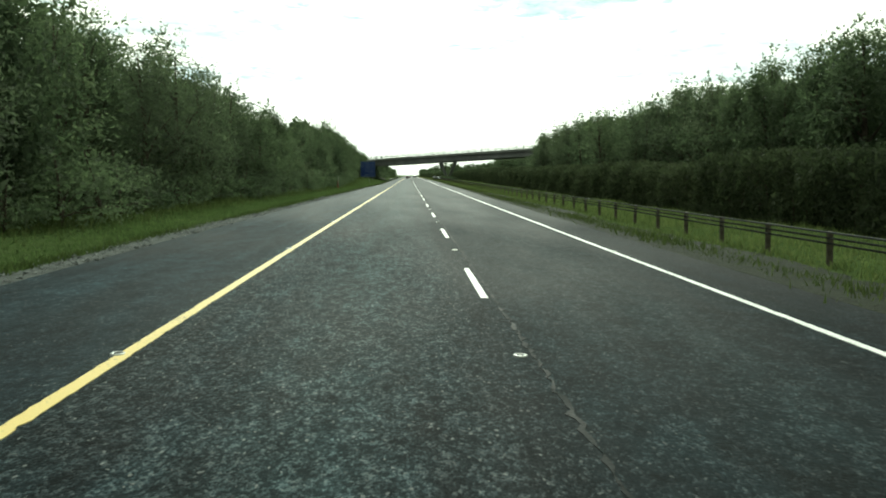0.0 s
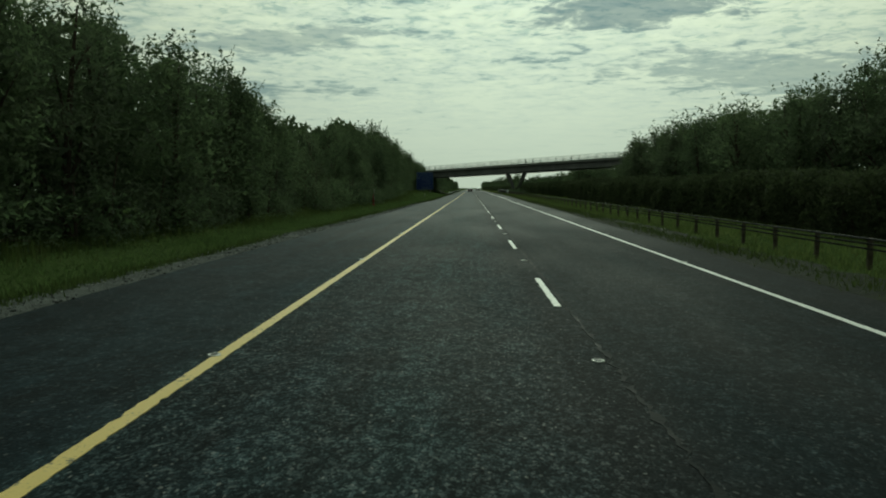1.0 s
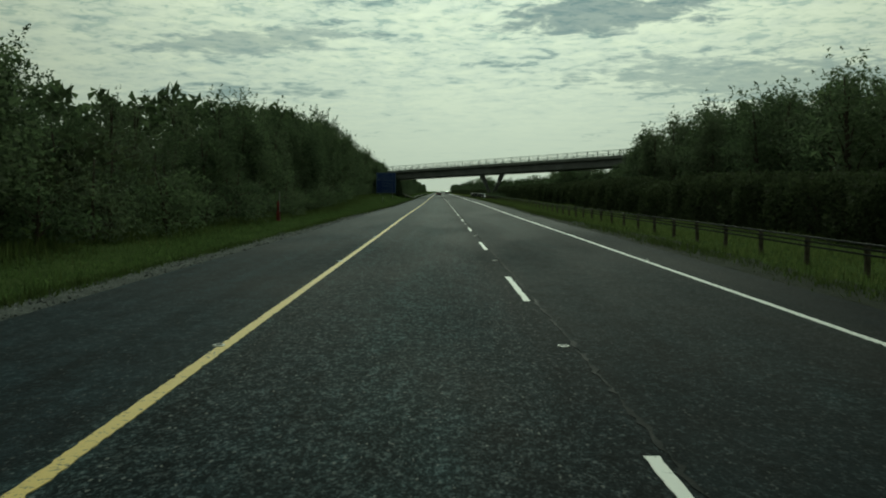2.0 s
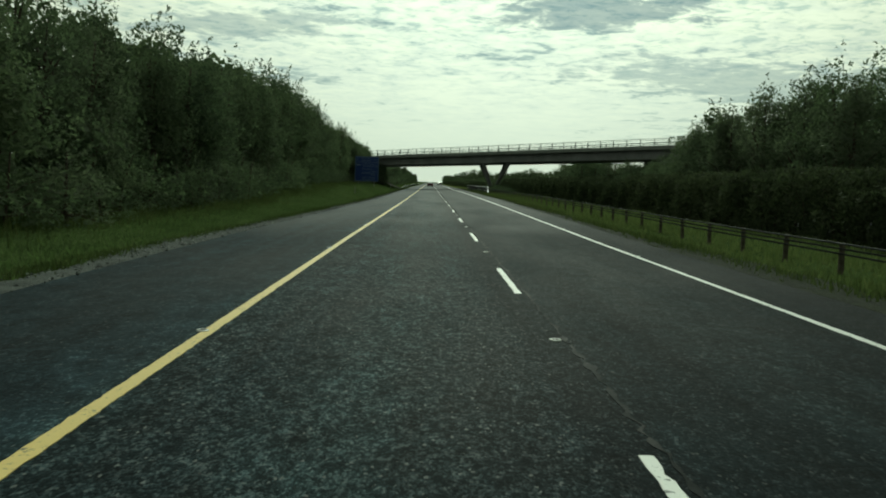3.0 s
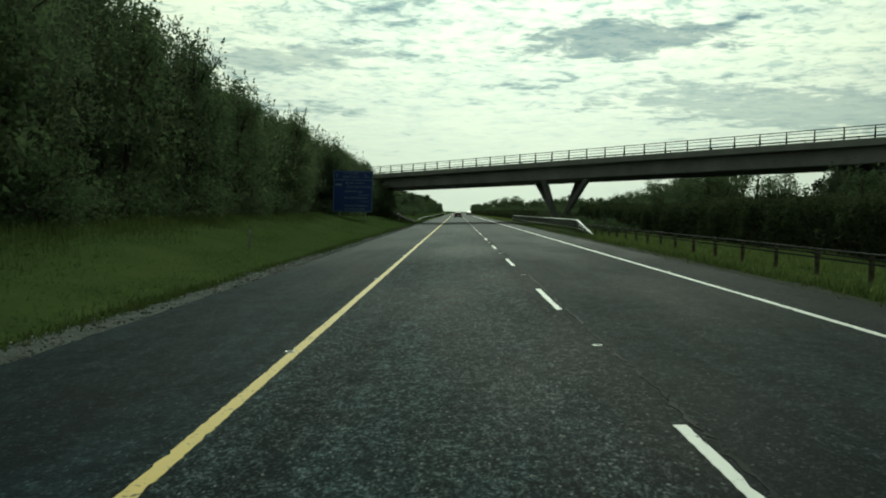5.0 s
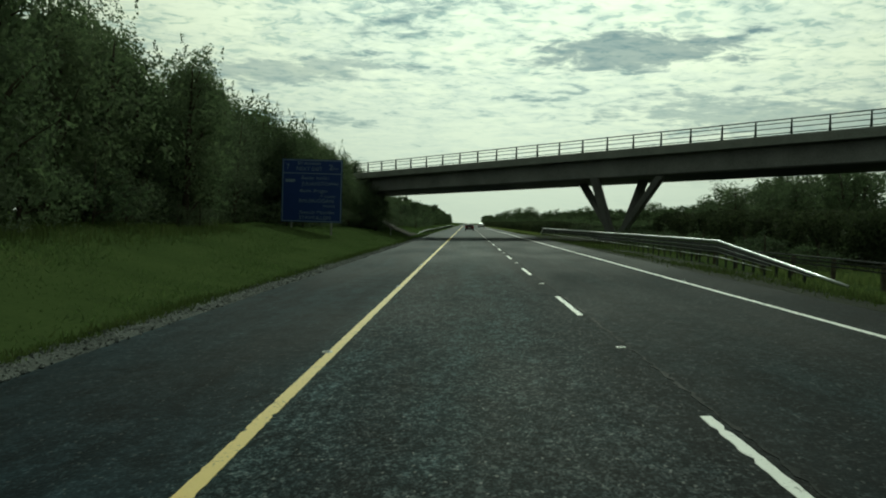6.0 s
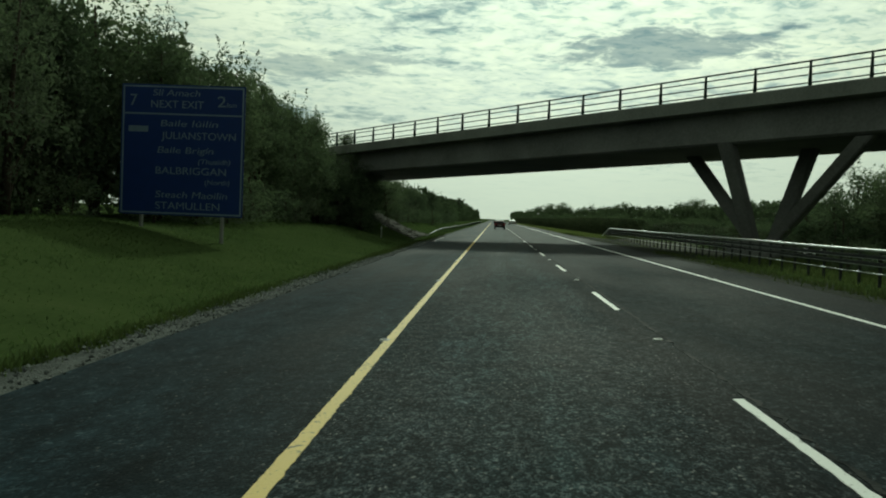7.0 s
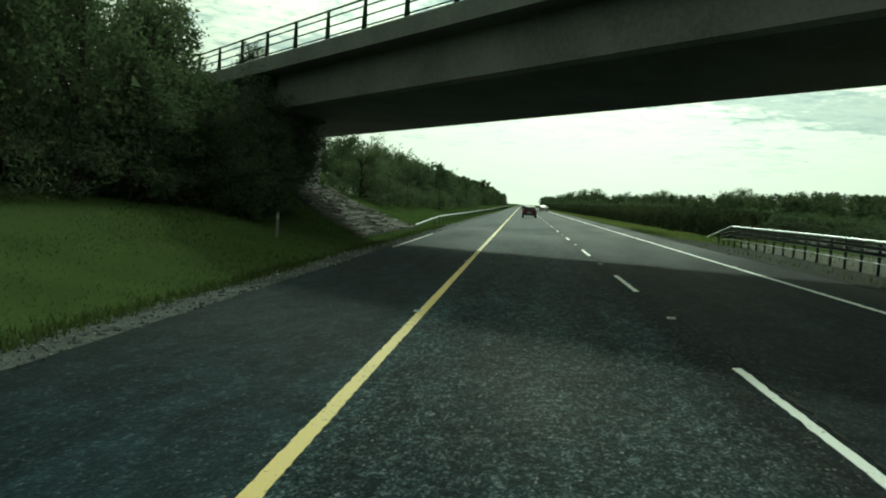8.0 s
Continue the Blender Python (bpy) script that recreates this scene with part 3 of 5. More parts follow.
def tree_parts(seed, height, radius, base, clumps, per, leaf, taper, slim, core=400, core_leaf=0.45, limbs=10, sprays=0.04):
    """Leaves (small ones outside, a few large dark ones deep inside) and the branching trunk."""
    rng = np.random.default_rng(seed)
    c, pts = crown_points(rng, height, radius, base, clumps, per, taper, sprays)
    pts = pts[pts[:, 2] > 0.05]
    own = c[rng.integers(len(c), size=core)]
    deep = own * np.array([0.72, 0.72, 0.90]) + np.clip(rng.normal(0, 0.14, (core, 3)), -0.25, 0.25) * radius * np.array([1, 1, 0.8])
    deep = deep[deep[:, 2] > 0.1]
    size = np.concatenate([np.full(len(pts), leaf), np.full(len(deep), core_leaf)])
    v, f = leaf_quads(np.concatenate([pts, deep]), size, rng, 0.3, slim)
    bm = bmesh.new()
    lean = rng.normal(0, 0.25, 2)
    r0 = 0.02 * height
    levels = np.linspace(0, 1, 5)
    spine = [Vector((lean[0] * t * t, lean[1] * t * t, -0.3 + (height * 0.86 + 0.3) * t)) for t in levels]
    tube(bm, spine, [r0 * (1 - 0.9 * t) + 0.012 for t in levels], 6)
    for i in rng.choice(len(c), min(limbs, len(c)), replace=False):
        e = Vector(c[i])
        z0 = max(0.4, e.z - 0.28 * height * rng.uniform(0.6, 1.2))
        t = (z0 + 0.3) / (height * 0.86 + 0.3)
        s = Vector((lean[0] * t * t, lean[1] * t * t, z0))
        mid = s.lerp(e, 0.5) + Vector((0, 0, 0.12 * (e - s).length))
        tube(bm, [s, mid, e], [r0 * (0.42 - 0.25 * t) + 0.01, r0 * 0.2 + 0.008, 0.008], 4, False)
    return (v, f), bm


def make_tree(name, label, category, group, leafmat, **k):
    (v, f), bm = tree_parts(**k)
    ob = thing(name, label, category, group)
    part("trunk", bm_mesh("trunk", bm, BARK, True), None, ob, "dark branching trunk")
    part("crown", mesh_np("crown", v, f, leafmat), None, ob)
    return ob


TREES = [
    make_tree("tree", "tall broad-leaved tree with a dense dark green crown", "tree", "trees along the motorway", LEAF_A, seed=11, height=10, radius=2.9, base=0.8, clumps=78, per=30, leaf=0.213, taper=0.35, slim=0.55, core=560, core_leaf=0.36, limbs=8),
    make_tree("tree", "tall ash tree with a loose grey-green crown", "tree", "trees along the motorway", LEAF_B, seed=12, height=10, radius=2.6, base=1.0, clumps=78, per=30, leaf=0.213, taper=0.45, slim=0.45, core=560, core_leaf=0.36, limbs=8),
    make_tree("tree", "slender alder tree with upright dark green foliage", "tree", "trees along the motorway", LEAF_A, seed=13, height=10, radius=2.6, base=0.6, clumps=78, per=30, leaf=0.213, taper=0.4, slim=0.6, core=560, core_leaf=0.36, limbs=8),
    make_tree("tree", "willow tree with pale grey-green leaves", "tree", "trees along the motorway", LEAF_C, seed=14, height=10, radius=2.8, base=0.5, clumps=78, per=30, leaf=0.213, taper=0.4, slim=0.45, core=560, core_leaf=0.36, limbs=8),
    make_tree("tree", "bushy young tree leafed down to the grass", "tree", "trees along the motorway", LEAF_B, seed=15, height=10, radius=3.1, base=0.3, clumps=78, per=30, leaf=0.213, taper=0.5, slim=0.5, core=560, core_leaf=0.36, limbs=8),
]
FINE_TREES = [
    make_tree("tree", "tall broad-leaved tree with a dense dark green crown", "tree", "trees along the motorway", LEAF_A, seed=91, height=10, radius=2.9, base=0.8, clumps=92, per=55, leaf=0.142, taper=0.35, slim=0.8, core=850, core_leaf=0.29, limbs=10),
    make_tree("tree", "tall ash tree with a loose grey-green crown", "tree", "trees along the motorway", LEAF_B, seed=92, height=10, radius=2.6, base=1.0, clumps=92, per=55, leaf=0.142, taper=0.45, slim=0.61, core=850, core_leaf=0.29, limbs=10),
    make_tree("tree", "slender alder tree with upright dark green foliage", "tree", "trees along the motorway", LEAF_A, seed=93, height=10, radius=2.6, base=0.6, clumps=92, per=55, leaf=0.142, taper=0.4, slim=0.8, core=850, core_leaf=0.29, limbs=10),
    make_tree("tree", "willow tree with pale grey-green leaves", "tree", "trees along the motorway", LEAF_C, seed=94, height=10, radius=2.8, base=0.5, clumps=92, per=55, leaf=0.142, taper=0.4, slim=0.45, core=850, core_leaf=0.29, limbs=10),
    make_tree("tree", "bushy young tree leafed down to the grass", "tree", "trees along the motorway", LEAF_B, seed=95, height=10, radius=3.1, base=0.3, clumps=92, per=55, leaf=0.142, taper=0.5, slim=0.72, core=850, core_leaf=0.29, limbs=10),
]
SHRUBS = [
    make_tree("shrub", "dense green shrub at the foot of the trees", "shrub", "shrubs along the verge", LEAF_B, seed=21, height=3.0, radius=1.7, base=0.05, clumps=38, per=30, leaf=0.109, taper=0.3, slim=0.62, core=200, core_leaf=0.19, limbs=5, sprays=0.03),
    make_tree("shrub", "dark bramble shrub at the edge of the grass", "shrub", "shrubs along the verge", LEAF_A, seed=22, height=3.0, radius=1.9, base=0.05, clumps=38, per=30, leaf=0.109, taper=0.2, slim=0.75, core=200, core_leaf=0.19, limbs=5, sprays=0.03),
    make_tree("shrub", "grey-green willow shrub at the edge of the grass", "shrub", "shrubs along the verge", LEAF_C, seed=23, height=3.0, radius=1.6, base=0.05, clumps=38, per=30, leaf=0.109, taper=0.45, slim=0.45, core=200, core_leaf=0.19, limbs=5, sprays=0.03),
]
FAR_SHRUBS = [
    make_tree("shrub", "dense green shrub beyond the far carriageway", "shrub", "shrubs along the verge", LEAF_A, seed=24, height=3.0, radius=1.7, base=0.05, clumps=34, per=22, leaf=0.136, taper=0.3, slim=0.69, core=170, core_leaf=0.25, limbs=4, sprays=0.0),
    make_tree("shrub", "dark bramble shrub on the far bank", "shrub", "shrubs along the verge", HEDGE_LEAF, seed=25, height=3.0, radius=1.9, base=0.05, clumps=34, per=22, leaf=0.136, taper=0.2, slim=0.75, core=170, core_leaf=0.25, limbs=4, sprays=0.0),
]
BACK_TREES = [
    make_tree("tree", "tall broad-leaved tree behind the front row", "tree", "trees along the motorway", LEAF_A, seed=16, height=10, radius=2.9, base=0.8, clumps=60, per=31, leaf=0.188, taper=0.35, slim=0.69, core=430, core_leaf=0.32, limbs=6),
    make_tree("tree", "grey-green ash tree behind the front row", "tree", "trees along the motorway", LEAF_B, seed=17, height=10, radius=2.7, base=1.0, clumps=60, per=31, leaf=0.188, taper=0.45, slim=0.56, core=430, core_leaf=0.32, limbs=6),
    make_tree("tree", "willow tree behind the front row", "tree", "trees along the motorway", LEAF_C, seed=18, height=10, radius=2.8, base=0.5, clumps=60, per=31, leaf=0.188, taper=0.42, slim=0.45, core=430, core_leaf=0.32, limbs=6),
]
ROUND_TREES = [
    make_tree("tree", "rounded dark hedgerow tree standing above the far hedge", "tree", "trees beyond the bridge", LEAF_A, seed=27, height=10, radius=3.9, base=0.3, clumps=70, per=30, leaf=0.24, taper=0.12, slim=0.7, core=800, core_leaf=0.45, limbs=6, sprays=0.0),
    make_tree("tree", "broad grey-green hedgerow tree beyond the bridge", "tree", "trees beyond the bridge", LEAF_B, seed=28, height=10, radius=3.6, base=0.3, clumps=70, per=30, leaf=0.24, taper=0.2, slim=0.65, core=800, core_leaf=0.45, limbs=6, sprays=0.0),
]
USED = set()


def plant(kinds, x, y, height, unit, rng, wide=1.0, pick=None):
    k = int(rng.integers(len(kinds))) if pick is None else pick
    src = kinds[k]
    s = height / unit
    w = s ** 0.6 * wide * rng.uniform(0.9, 1.15)
    m = pose(x, y, float(ground_z(x, y)) - 0.05, rng.normal(0, 2), rng.normal(0, 2), rng.uniform(0, 360))
    if src.name not in USED:
        USED.add(src.name)
        ob = src
        ob.matrix_basis = m
    else:
        ob = copy_thing(src, m)
    ob.scale = (w, w, s)
    return ob


WOOD = []


def plant_far(x, y, height, rng, wide=1.0):
    """Adds a simple crown to the joined woods in the distance."""
    n = 300 if y < 330 else (430 if y < 680 else 640)
    p = crown_points(rng, height, 0.30 * height * wide, 0.1, 34, n / 34, 0.3, 0.0)[1] + np.array([x, y, float(ground_z(x, y))])
    WOOD.append((p, np.full(len(p), (0.074 if y < 330 else (0.082 if y < 680 else 0.07)) * height)))


def left_trees():
    rng = np.random.default_rng(31)
    ky = [-60, 20, 40, 48, 57, 62, 70, 80, 86, 91, 95, 98, 106, 121, 130, 144, 163, 172, 184, 200, 208, 222, 226, 231, 238, 243, 250, 256, 262, 272, 278, 288, 300, 306, 316]
    kh = [11.6, 11.5, 11.2, 10.9, 9.3, 9.3, 10.5, 9.7, 8.4, 6.6, 5.6, 5.4, 7.0, 9.0, 9.7, 10.8, 11.2, 11.7, 12.9, 14.4, 15.0, 15.2, 13.8, 12.2, 12.6, 13.2, 13.6, 13.7, 12.6, 12.4, 11.4, 11.9, 12.2, 11.2, 10.2]
    front = lambda y: float(np.interp(y, [-60, 140, 175, 200, 250, 256, 268, 274, 320], [-13.2, -13.8, -15.6, -17.2, -17.6, -19.6, -19.6, -17.0, -15.5]))
    y = -40.0
    while y < 318:
        for row in range(3):
            x = front(y) - (0.6, 4.2, 8.8)[row] + rng.normal(0, 0.7)
            yy = y + rng.normal(0, 0.8)
            if yy > 294 - SKEW * x - 5.0 and yy < 306.8 - SKEW * x + 4:
                continue
            h = float(np.interp(yy, ky, kh)) - float(ground_z(x, yy))
            h *= (0.80, 1.0, 1.06)[row] * rng.uniform(0.90, 1.05)
            if row == 2:
                plant_far(x, yy, max(h, 2.8), rng)
            else:
                plant(BACK_TREES if row == 1 and yy < 150 else (FINE_TREES if (row == 0 and yy > -5) or yy > 200 else TREES), x, yy, max(h, 2.6), 10.0, rng)
        y += rng.uniform(3.7, 4.6)
    for x, y, h in ((-22.0, 262.5, 11.0), (-21.5, 267.0, 11.5), (-22.5, 271.0, 11.8), (-20.5, 275.5, 11.0), (-20.0, 281.0, 10.8)):
        plant(FINE_TREES, x, y, h, 10.0, rng, 1.1)
    y = -30.0
    while y < 306:
        x = front(y) + rng.uniform(0.3, 1.8)
        if 250 < y < 270:
            x -= 0.8
        plant(SHRUBS, x, y, rng.uniform(1.6, 3.4), 3.0, rng, 1.15)
        if rng.uniform() < 0.5:
            plant(FAR_SHRUBS, x - 2.2, y + 1, rng.uniform(2.8, 5.0), 3.0, rng, 1.2)
        y += rng.uniform(2.8, 3.8)


def left_trees_far():
    rng = np.random.default_rng(32)
    y = 334.0
    while y < 900:
        hh = float(np.interp(y, [336, 360, 380, 405, 446, 520, 715, 900], [5.4, 6.2, 6.8, 7.4, 7.2, 7.8, 9.2, 9.6]))
        for row in range(2):
            x = (-15.5, -20.5)[row] - max(0, (352 - y) * 0.25) + rng.normal(0, 0.9)
            if y < 306.8 - SKEW * x + 3:
                continue
            h = max(2.2, hh * (0.72, 1.0)[row] * rng.uniform(0.82, 1.14))
            if y < 420:
                plant(FINE_TREES if y < 385 else TREES, x, y + rng.normal(0, 1), h, 10.0, rng, 1.4)
            else:
                plant_far(x, y + rng.normal(0, 1), h, rng, 1.2)
        if y < 470:
            plant(SHRUBS, -13.0 + rng.normal(0, 0.6) - max(0, (345 - y) * 0.2), y, rng.uniform(1.4, 3.2), 3.0, rng, 1.3)
        y += rng.uniform(4.0, 6.0) * (1.0 if y < 480 else 1.3)


def right_trees():
    rng = np.random.default_rng(33)
    y = -20.0
    while y < 226:
        hh = float(np.interp(y, [-20, 57, 118, 163, 190, 201, 210, 214, 217, 226], [13.8, 13.6, 12.9, 12.9, 13.3, 12.2, 11.4, 9.6, 5.4, 5.4]))
        for row in range(2):
            x = (31.5, 36.5)[row] + rng.normal(0, 1.0)
            plant(TREES if row == 0 else BACK_TREES, x, y + rng.normal(0, 1.0), hh * (0.93, 1.03)[row] * rng.uniform(0.88, 1.06), 10.0, rng, 1.2)
        plant_far(41.5 + rng.normal(0, 1.2), y + rng.normal(0, 1.0), hh * 0.95 * rng.uniform(0.9, 1.05), rng)
        y += rng.uniform(3.9, 4.9)
    y = 226.0
    while y < 338:
        d = abs((y - AXIS + SKEW * 36.0) * 0.64)
        if d > 8.5:
            plant(BACK_TREES, 37.5 + rng.normal(0, 1.6), y, float(np.interp(y, [226, 255, 268, 290, 305, 322, 330, 338], [6.4, 8.0, 8.2, 8.8, 8.7, 8.2, 6.8, 5.0])) * rng.uniform(0.85, 1.08), 10.0, rng, 1.35)
            plant(TREES, 32.5 + rng.normal(0, 1.2), y + 2, float(np.interp(y, [226, 255, 268, 290, 305, 322, 330, 338], [6.0, 7.2, 7.4, 8.0, 8.0, 7.5, 6.0, 4.4])) * rng.uniform(0.85, 1.08), 10.0, rng, 1.35)
        y += rng.uniform(3.8, 5.0)
    y = 190.0
    while y < 345:
        for x, h in ((31.0, 3.5), (35.0, 4.2), (41.0, 4.7)):
            plant(FAR_SHRUBS, x + rng.normal(0, 1.2), y + rng.normal(0, 0.8), h * rng.uniform(0.8, 1.15), 3.0, rng, 1.35)
        y += rng.uniform(3.2, 4.4)
    y = 326.0
    while y < 900:
        x = float(np.interp(y, [332, 480, 900], [16, 14, 13])) + rng.normal(0, 1.2)
        top = float(np.interp(y, [326, 360, 400, 450, 600, 900], [1.8, 1.9, 2.3, 3.0, 5.0, 7.4]))
        if y < 420:
            plant(FAR_SHRUBS, x, y, top * rng.uniform(0.8, 1.12), 3.0, rng, 1.9)
            plant(FAR_SHRUBS, x + rng.uniform(6, 10), y + rng.uniform(-2, 2), (top + 0.2) * rng.uniform(0.8, 1.1), 3.0, rng, 1.9)
        else:
            plant_far(x, y, top * rng.uniform(0.85, 1.15), rng, 1.6)
        for k in range(4 if y < 620 else 0):
            plant_far(x + rng.uniform(10, 22) + k * 16, y + rng.uniform(-3, 3), (1.7 + 0.012 * (y - 326)) * rng.uniform(0.8, 1.1) + 0.25 * k, rng, 1.9)
        y += rng.uniform(3.6, 5.0) * (1.0 if y < 500 else 2.0)
    # field trees far beyond the bridge, and the lower hedgerow woods between them
    for x, y, h, w in ((18.5, 772, 8.6, 1.3), (25.0, 780, 11.4, 1.3), (32.0, 778, 12.7, 1.5), (39.5, 778, 13.4, 1.75), (51.0, 786, 11.6, 1.3), (55.5, 780, 13.4, 0.8), (64.0, 790, 12.6, 1.3),
                       (72.0, 782, 14.2, 1.3), (77.5, 782, 15.8, 0.95), (84.0, 795, 14.8, 1.2), (91.0, 784, 14.2, 1.3), (98.0, 772, 13.2, 1.3), (105.5, 756, 17.2, 1.35), (111.5, 752, 18.6, 1.5),
                       (119.0, 758, 16.2, 1.2), (129.0, 778, 16.4, 1.3), (137.0, 770, 18.0, 1.4), (145.0, 768, 19.4, 1.4), (155.0, 768, 19.0, 1.5)):
        plant(ROUND_TREES, x, y, h, 10.0, rng, w)
    for x in np.arange(14.0, 190.0, 4.2):
        top = float(np.interp(x, [14, 24, 40, 55, 75, 96, 111, 130, 145, 190], [6.2, 8.8, 10.6, 10.4, 12.2, 12.0, 13.8, 15.4, 17.2, 19.5]))
        plant_far(x + rng.normal(0, 1), 765 + rng.uniform(-14, 14), top * rng.uniform(0.93, 1.07), rng, 1.5)
        plant_far(x * 0.88, 690 + rng.uniform(-14, 14), top * 0.84 * rng.uniform(0.93, 1.07), rng, 1.5)
    for x, y, h in ((-14.0, 309.0, 5.4), (-14.4, 311.8, 5.6), (-13.4, 307.0, 4.4), (-13.2, 310.6, 3.8), (-15.2, 300.5, 5.6), (-14.2, 303.5, 4.6), (-13.0, 306.0, 3.8), (-15.5, 306.5, 5.2), (-12.4, 303.0, 2.6),
                    (-14.0, 313.6, 5.4), (-13.3, 312.4, 4.2)):
        plant(FINE_TREES, x, y, h, 10.0, rng, 1.15)
    for x, y, h in ((13.6, 277.5, 2.4), (16.8, 280.0, 2.8), (10.4, 288.0, 1.6), (17.5, 286.5, 2.2), (12.0, 274.0, 2.2), (10.6, 233.0, 1.3), (10.2, 237.5, 1.5), (10.8, 242.0, 1.4),
                    (10.0, 246.5, 1.6), (10.5, 251.0, 1.4), (10.1, 255.5, 1.6), (10.7, 260.0, 1.5), (10.2, 264.5, 1.6), (10.6, 269.0, 1.5)):
        plant(SHRUBS, x, y, h, 3.0, rng, 1.3, 1)


left_trees()
left_trees_far()
right_trees()
_p = np.concatenate([a for a, b in WOOD])
_v, _f = leaf_quads(_p, np.concatenate([b for a, b in WOOD]), np.random.default_rng(35), 0.2, 0.7)
tagged(new("woods", mesh_np("woods", _v, _f, LEAF_A)), "dark green woods behind the roadside trees and in the distance", "trees", kind="stuff")


def hedge_mesh(seed, length, height, depth, n, leaf=0.19, mat=HEDGE_LEAF):
    """Leaves over the front and the rounded top of a hedge length, with a slightly uneven outline."""
    rng = np.random.default_rng(seed)
    y = rng.uniform(-0.3, length + 0.3, n)
    side = rng.uniform(0, 1, n)
    wave = 0.05 * np.sin(y * 1.1 + seed) + 0.04 * np.sin(y * 2.7 + 2 * seed) + 0.03 * np.sin(y * 6.1)
    topz = height * (1 + wave)
    u = rng.uniform(0, 1, n)
    front = side < 0.62
    x = np.where(front, rng.normal(0.0, 0.13, n) + 0.5 * np.clip(u - 0.72, 0, 1) ** 1.3, 0.25 + rng.uniform(0, depth - 0.25, n))
    z = np.where(front, topz * u ** 0.9, topz + np.clip(rng.normal(0, 0.09, n), -0.2, 0.22))
    x = x + 0.12 * np.sin(y * 0.9 + z * 1.7 + seed) + 0.10 * np.sin(y * 2.3 - z * 1.3)
    v, f = leaf_quads(np.stack([x, y, z], 1), np.full(n, leaf), rng, 0.1, 0.6)
    return mesh_np("foliage", v, f, mat)


def hedge_core(length, height, depth):
    bm = bmesh.new()
    rng = np.random.default_rng(4)
    for k in range(int(length / 1.1)):
        y = 0.5 + k * 1.1
        for s in (0.25, 0.75):
            e = Vector((depth * s + rng.normal(0, 0.3), y + rng.normal(0, 0.4), height * 0.9))
            tube(bm, [(depth * s, y, -0.2), Vector((depth * s, y, height * 0.45)).lerp(e, 0.3), e], [0.05, 0.035, 0.012], 5, False)
    return bm_mesh("woody_core", bm, BARK)


def hedge_fill(seed, length, height, depth, n):
    rng = np.random.default_rng(seed)
    p = np.stack([rng.uniform(0.3, depth, n), rng.uniform(0, length, n), rng.uniform(0, height * 0.97, n)], 1)
    v, f = leaf_quads(p, np.full(n, 0.34), rng, 0.1, 0.8)
    return mesh_np("inner_foliage", v, f, HEDGE_LEAF)


HL = 12.0
HEDGES = [(hedge_mesh(40 + i, HL, 2.3, 2.0, 6800, 0.145), hedge_fill(50 + i, HL, 2.25, 2.0, 1500)) for i in range(3)]
STEMS = hedge_core(HL, 2.2, 2.0)


FAR_HEDGES = [(hedge_mesh(45 + i, HL, 1.75, 2.4, 2700, 0.20, HEDGE_LEAF), hedge_fill(55 + i, HL, 1.7, 2.4, 600)) for i in range(2)]


def hedge_run(path, seed, kinds):
    """Hedge lengths laid end to end along a plan line."""
    rng = np.random.default_rng(seed)
    pts = [Vector(p) for p in path]
    for a, b in zip(pts, pts[1:]):
        d = (b - a)
        n = max(1, round(d.length / HL))
        for k in range(n):
            p = a + d * (k / n)
            ob = thing("hedge", "dense dark green clipped hedge along the median", "hedge", "hedge along the median", "", (p.x, p.y, float(ground_z(p.x, p.y)) - 0.08), -math.degrees(math.atan2(d.x, d.y)))
            ob.scale = (1, d.length / n / HL, rng.uniform(0.94, 1.08))
            o, q = kinds[int(rng.integers(len(kinds)))]
            part("foliage", o, None, ob)
            part("inner_foliage", q, None, ob)
            part("woody_core", STEMS, None, ob)


hedge_run([(12.3, -30), (12.3, 110), (13.1, 150), (13.1, 272)], 61, HEDGES)
hedge_run([(10.6, 327), (9.6, 400), (8.6, 480), (8.4, 760)], 62, FAR_HEDGES)


# ---- grass blades ----
def grass_field(name, x0, x1, y0, y1, n, seed, hmin, hmax, label, mat=GRASS, edge=None, spread=0.9, start=None):
    rng = np.random.default_rng(seed)
    x = x0 + (x1 - x0) * rng.uniform(0, 1, n)
    y = rng.uniform(y0, y1, n)
    if edge:
        x = np.interp(y, edge[0], edge[1]) + rng.normal(0, spread, n)
    patch = 0.5 + 0.5 * np.sin(x * 1.1 + y * 0.35) * np.sin(y * 0.17 - x * 0.6)
    keep = rng.uniform(0, 1, n) < 0.45 + 0.55 * patch
    if start:
        keep &= rng.uniform(0, 1, n) < 0.06 + 0.94 * smooth01((x - start(y)) / 0.7)
    x, y = x[keep], y[keep]
    m = len(x)
    z = ground_z(x, y) - 0.01
    h = rng.uniform(hmin, hmax, m) * (0.6 + 0.7 * patch[keep])
    a = rng.uniform(0, 2 * np.pi, m)
    w = rng.uniform(0.012, 0.03, m)
    lx, ly = rng.normal(0, 0.05, m), rng.normal(0, 0.05, m)
    v = np.stack([np.stack([x - w * np.cos(a), y - w * np.sin(a), z], 1), np.stack([x + w * np.cos(a), y + w * np.sin(a), z], 1), np.stack([x + lx, y + ly, z + h], 1)], 1)
    tagged(new(name, mesh_np(name, v.reshape(-1, 3), np.arange(m * 3).reshape(m, 3), mat)), label, "grass", kind="stuff")


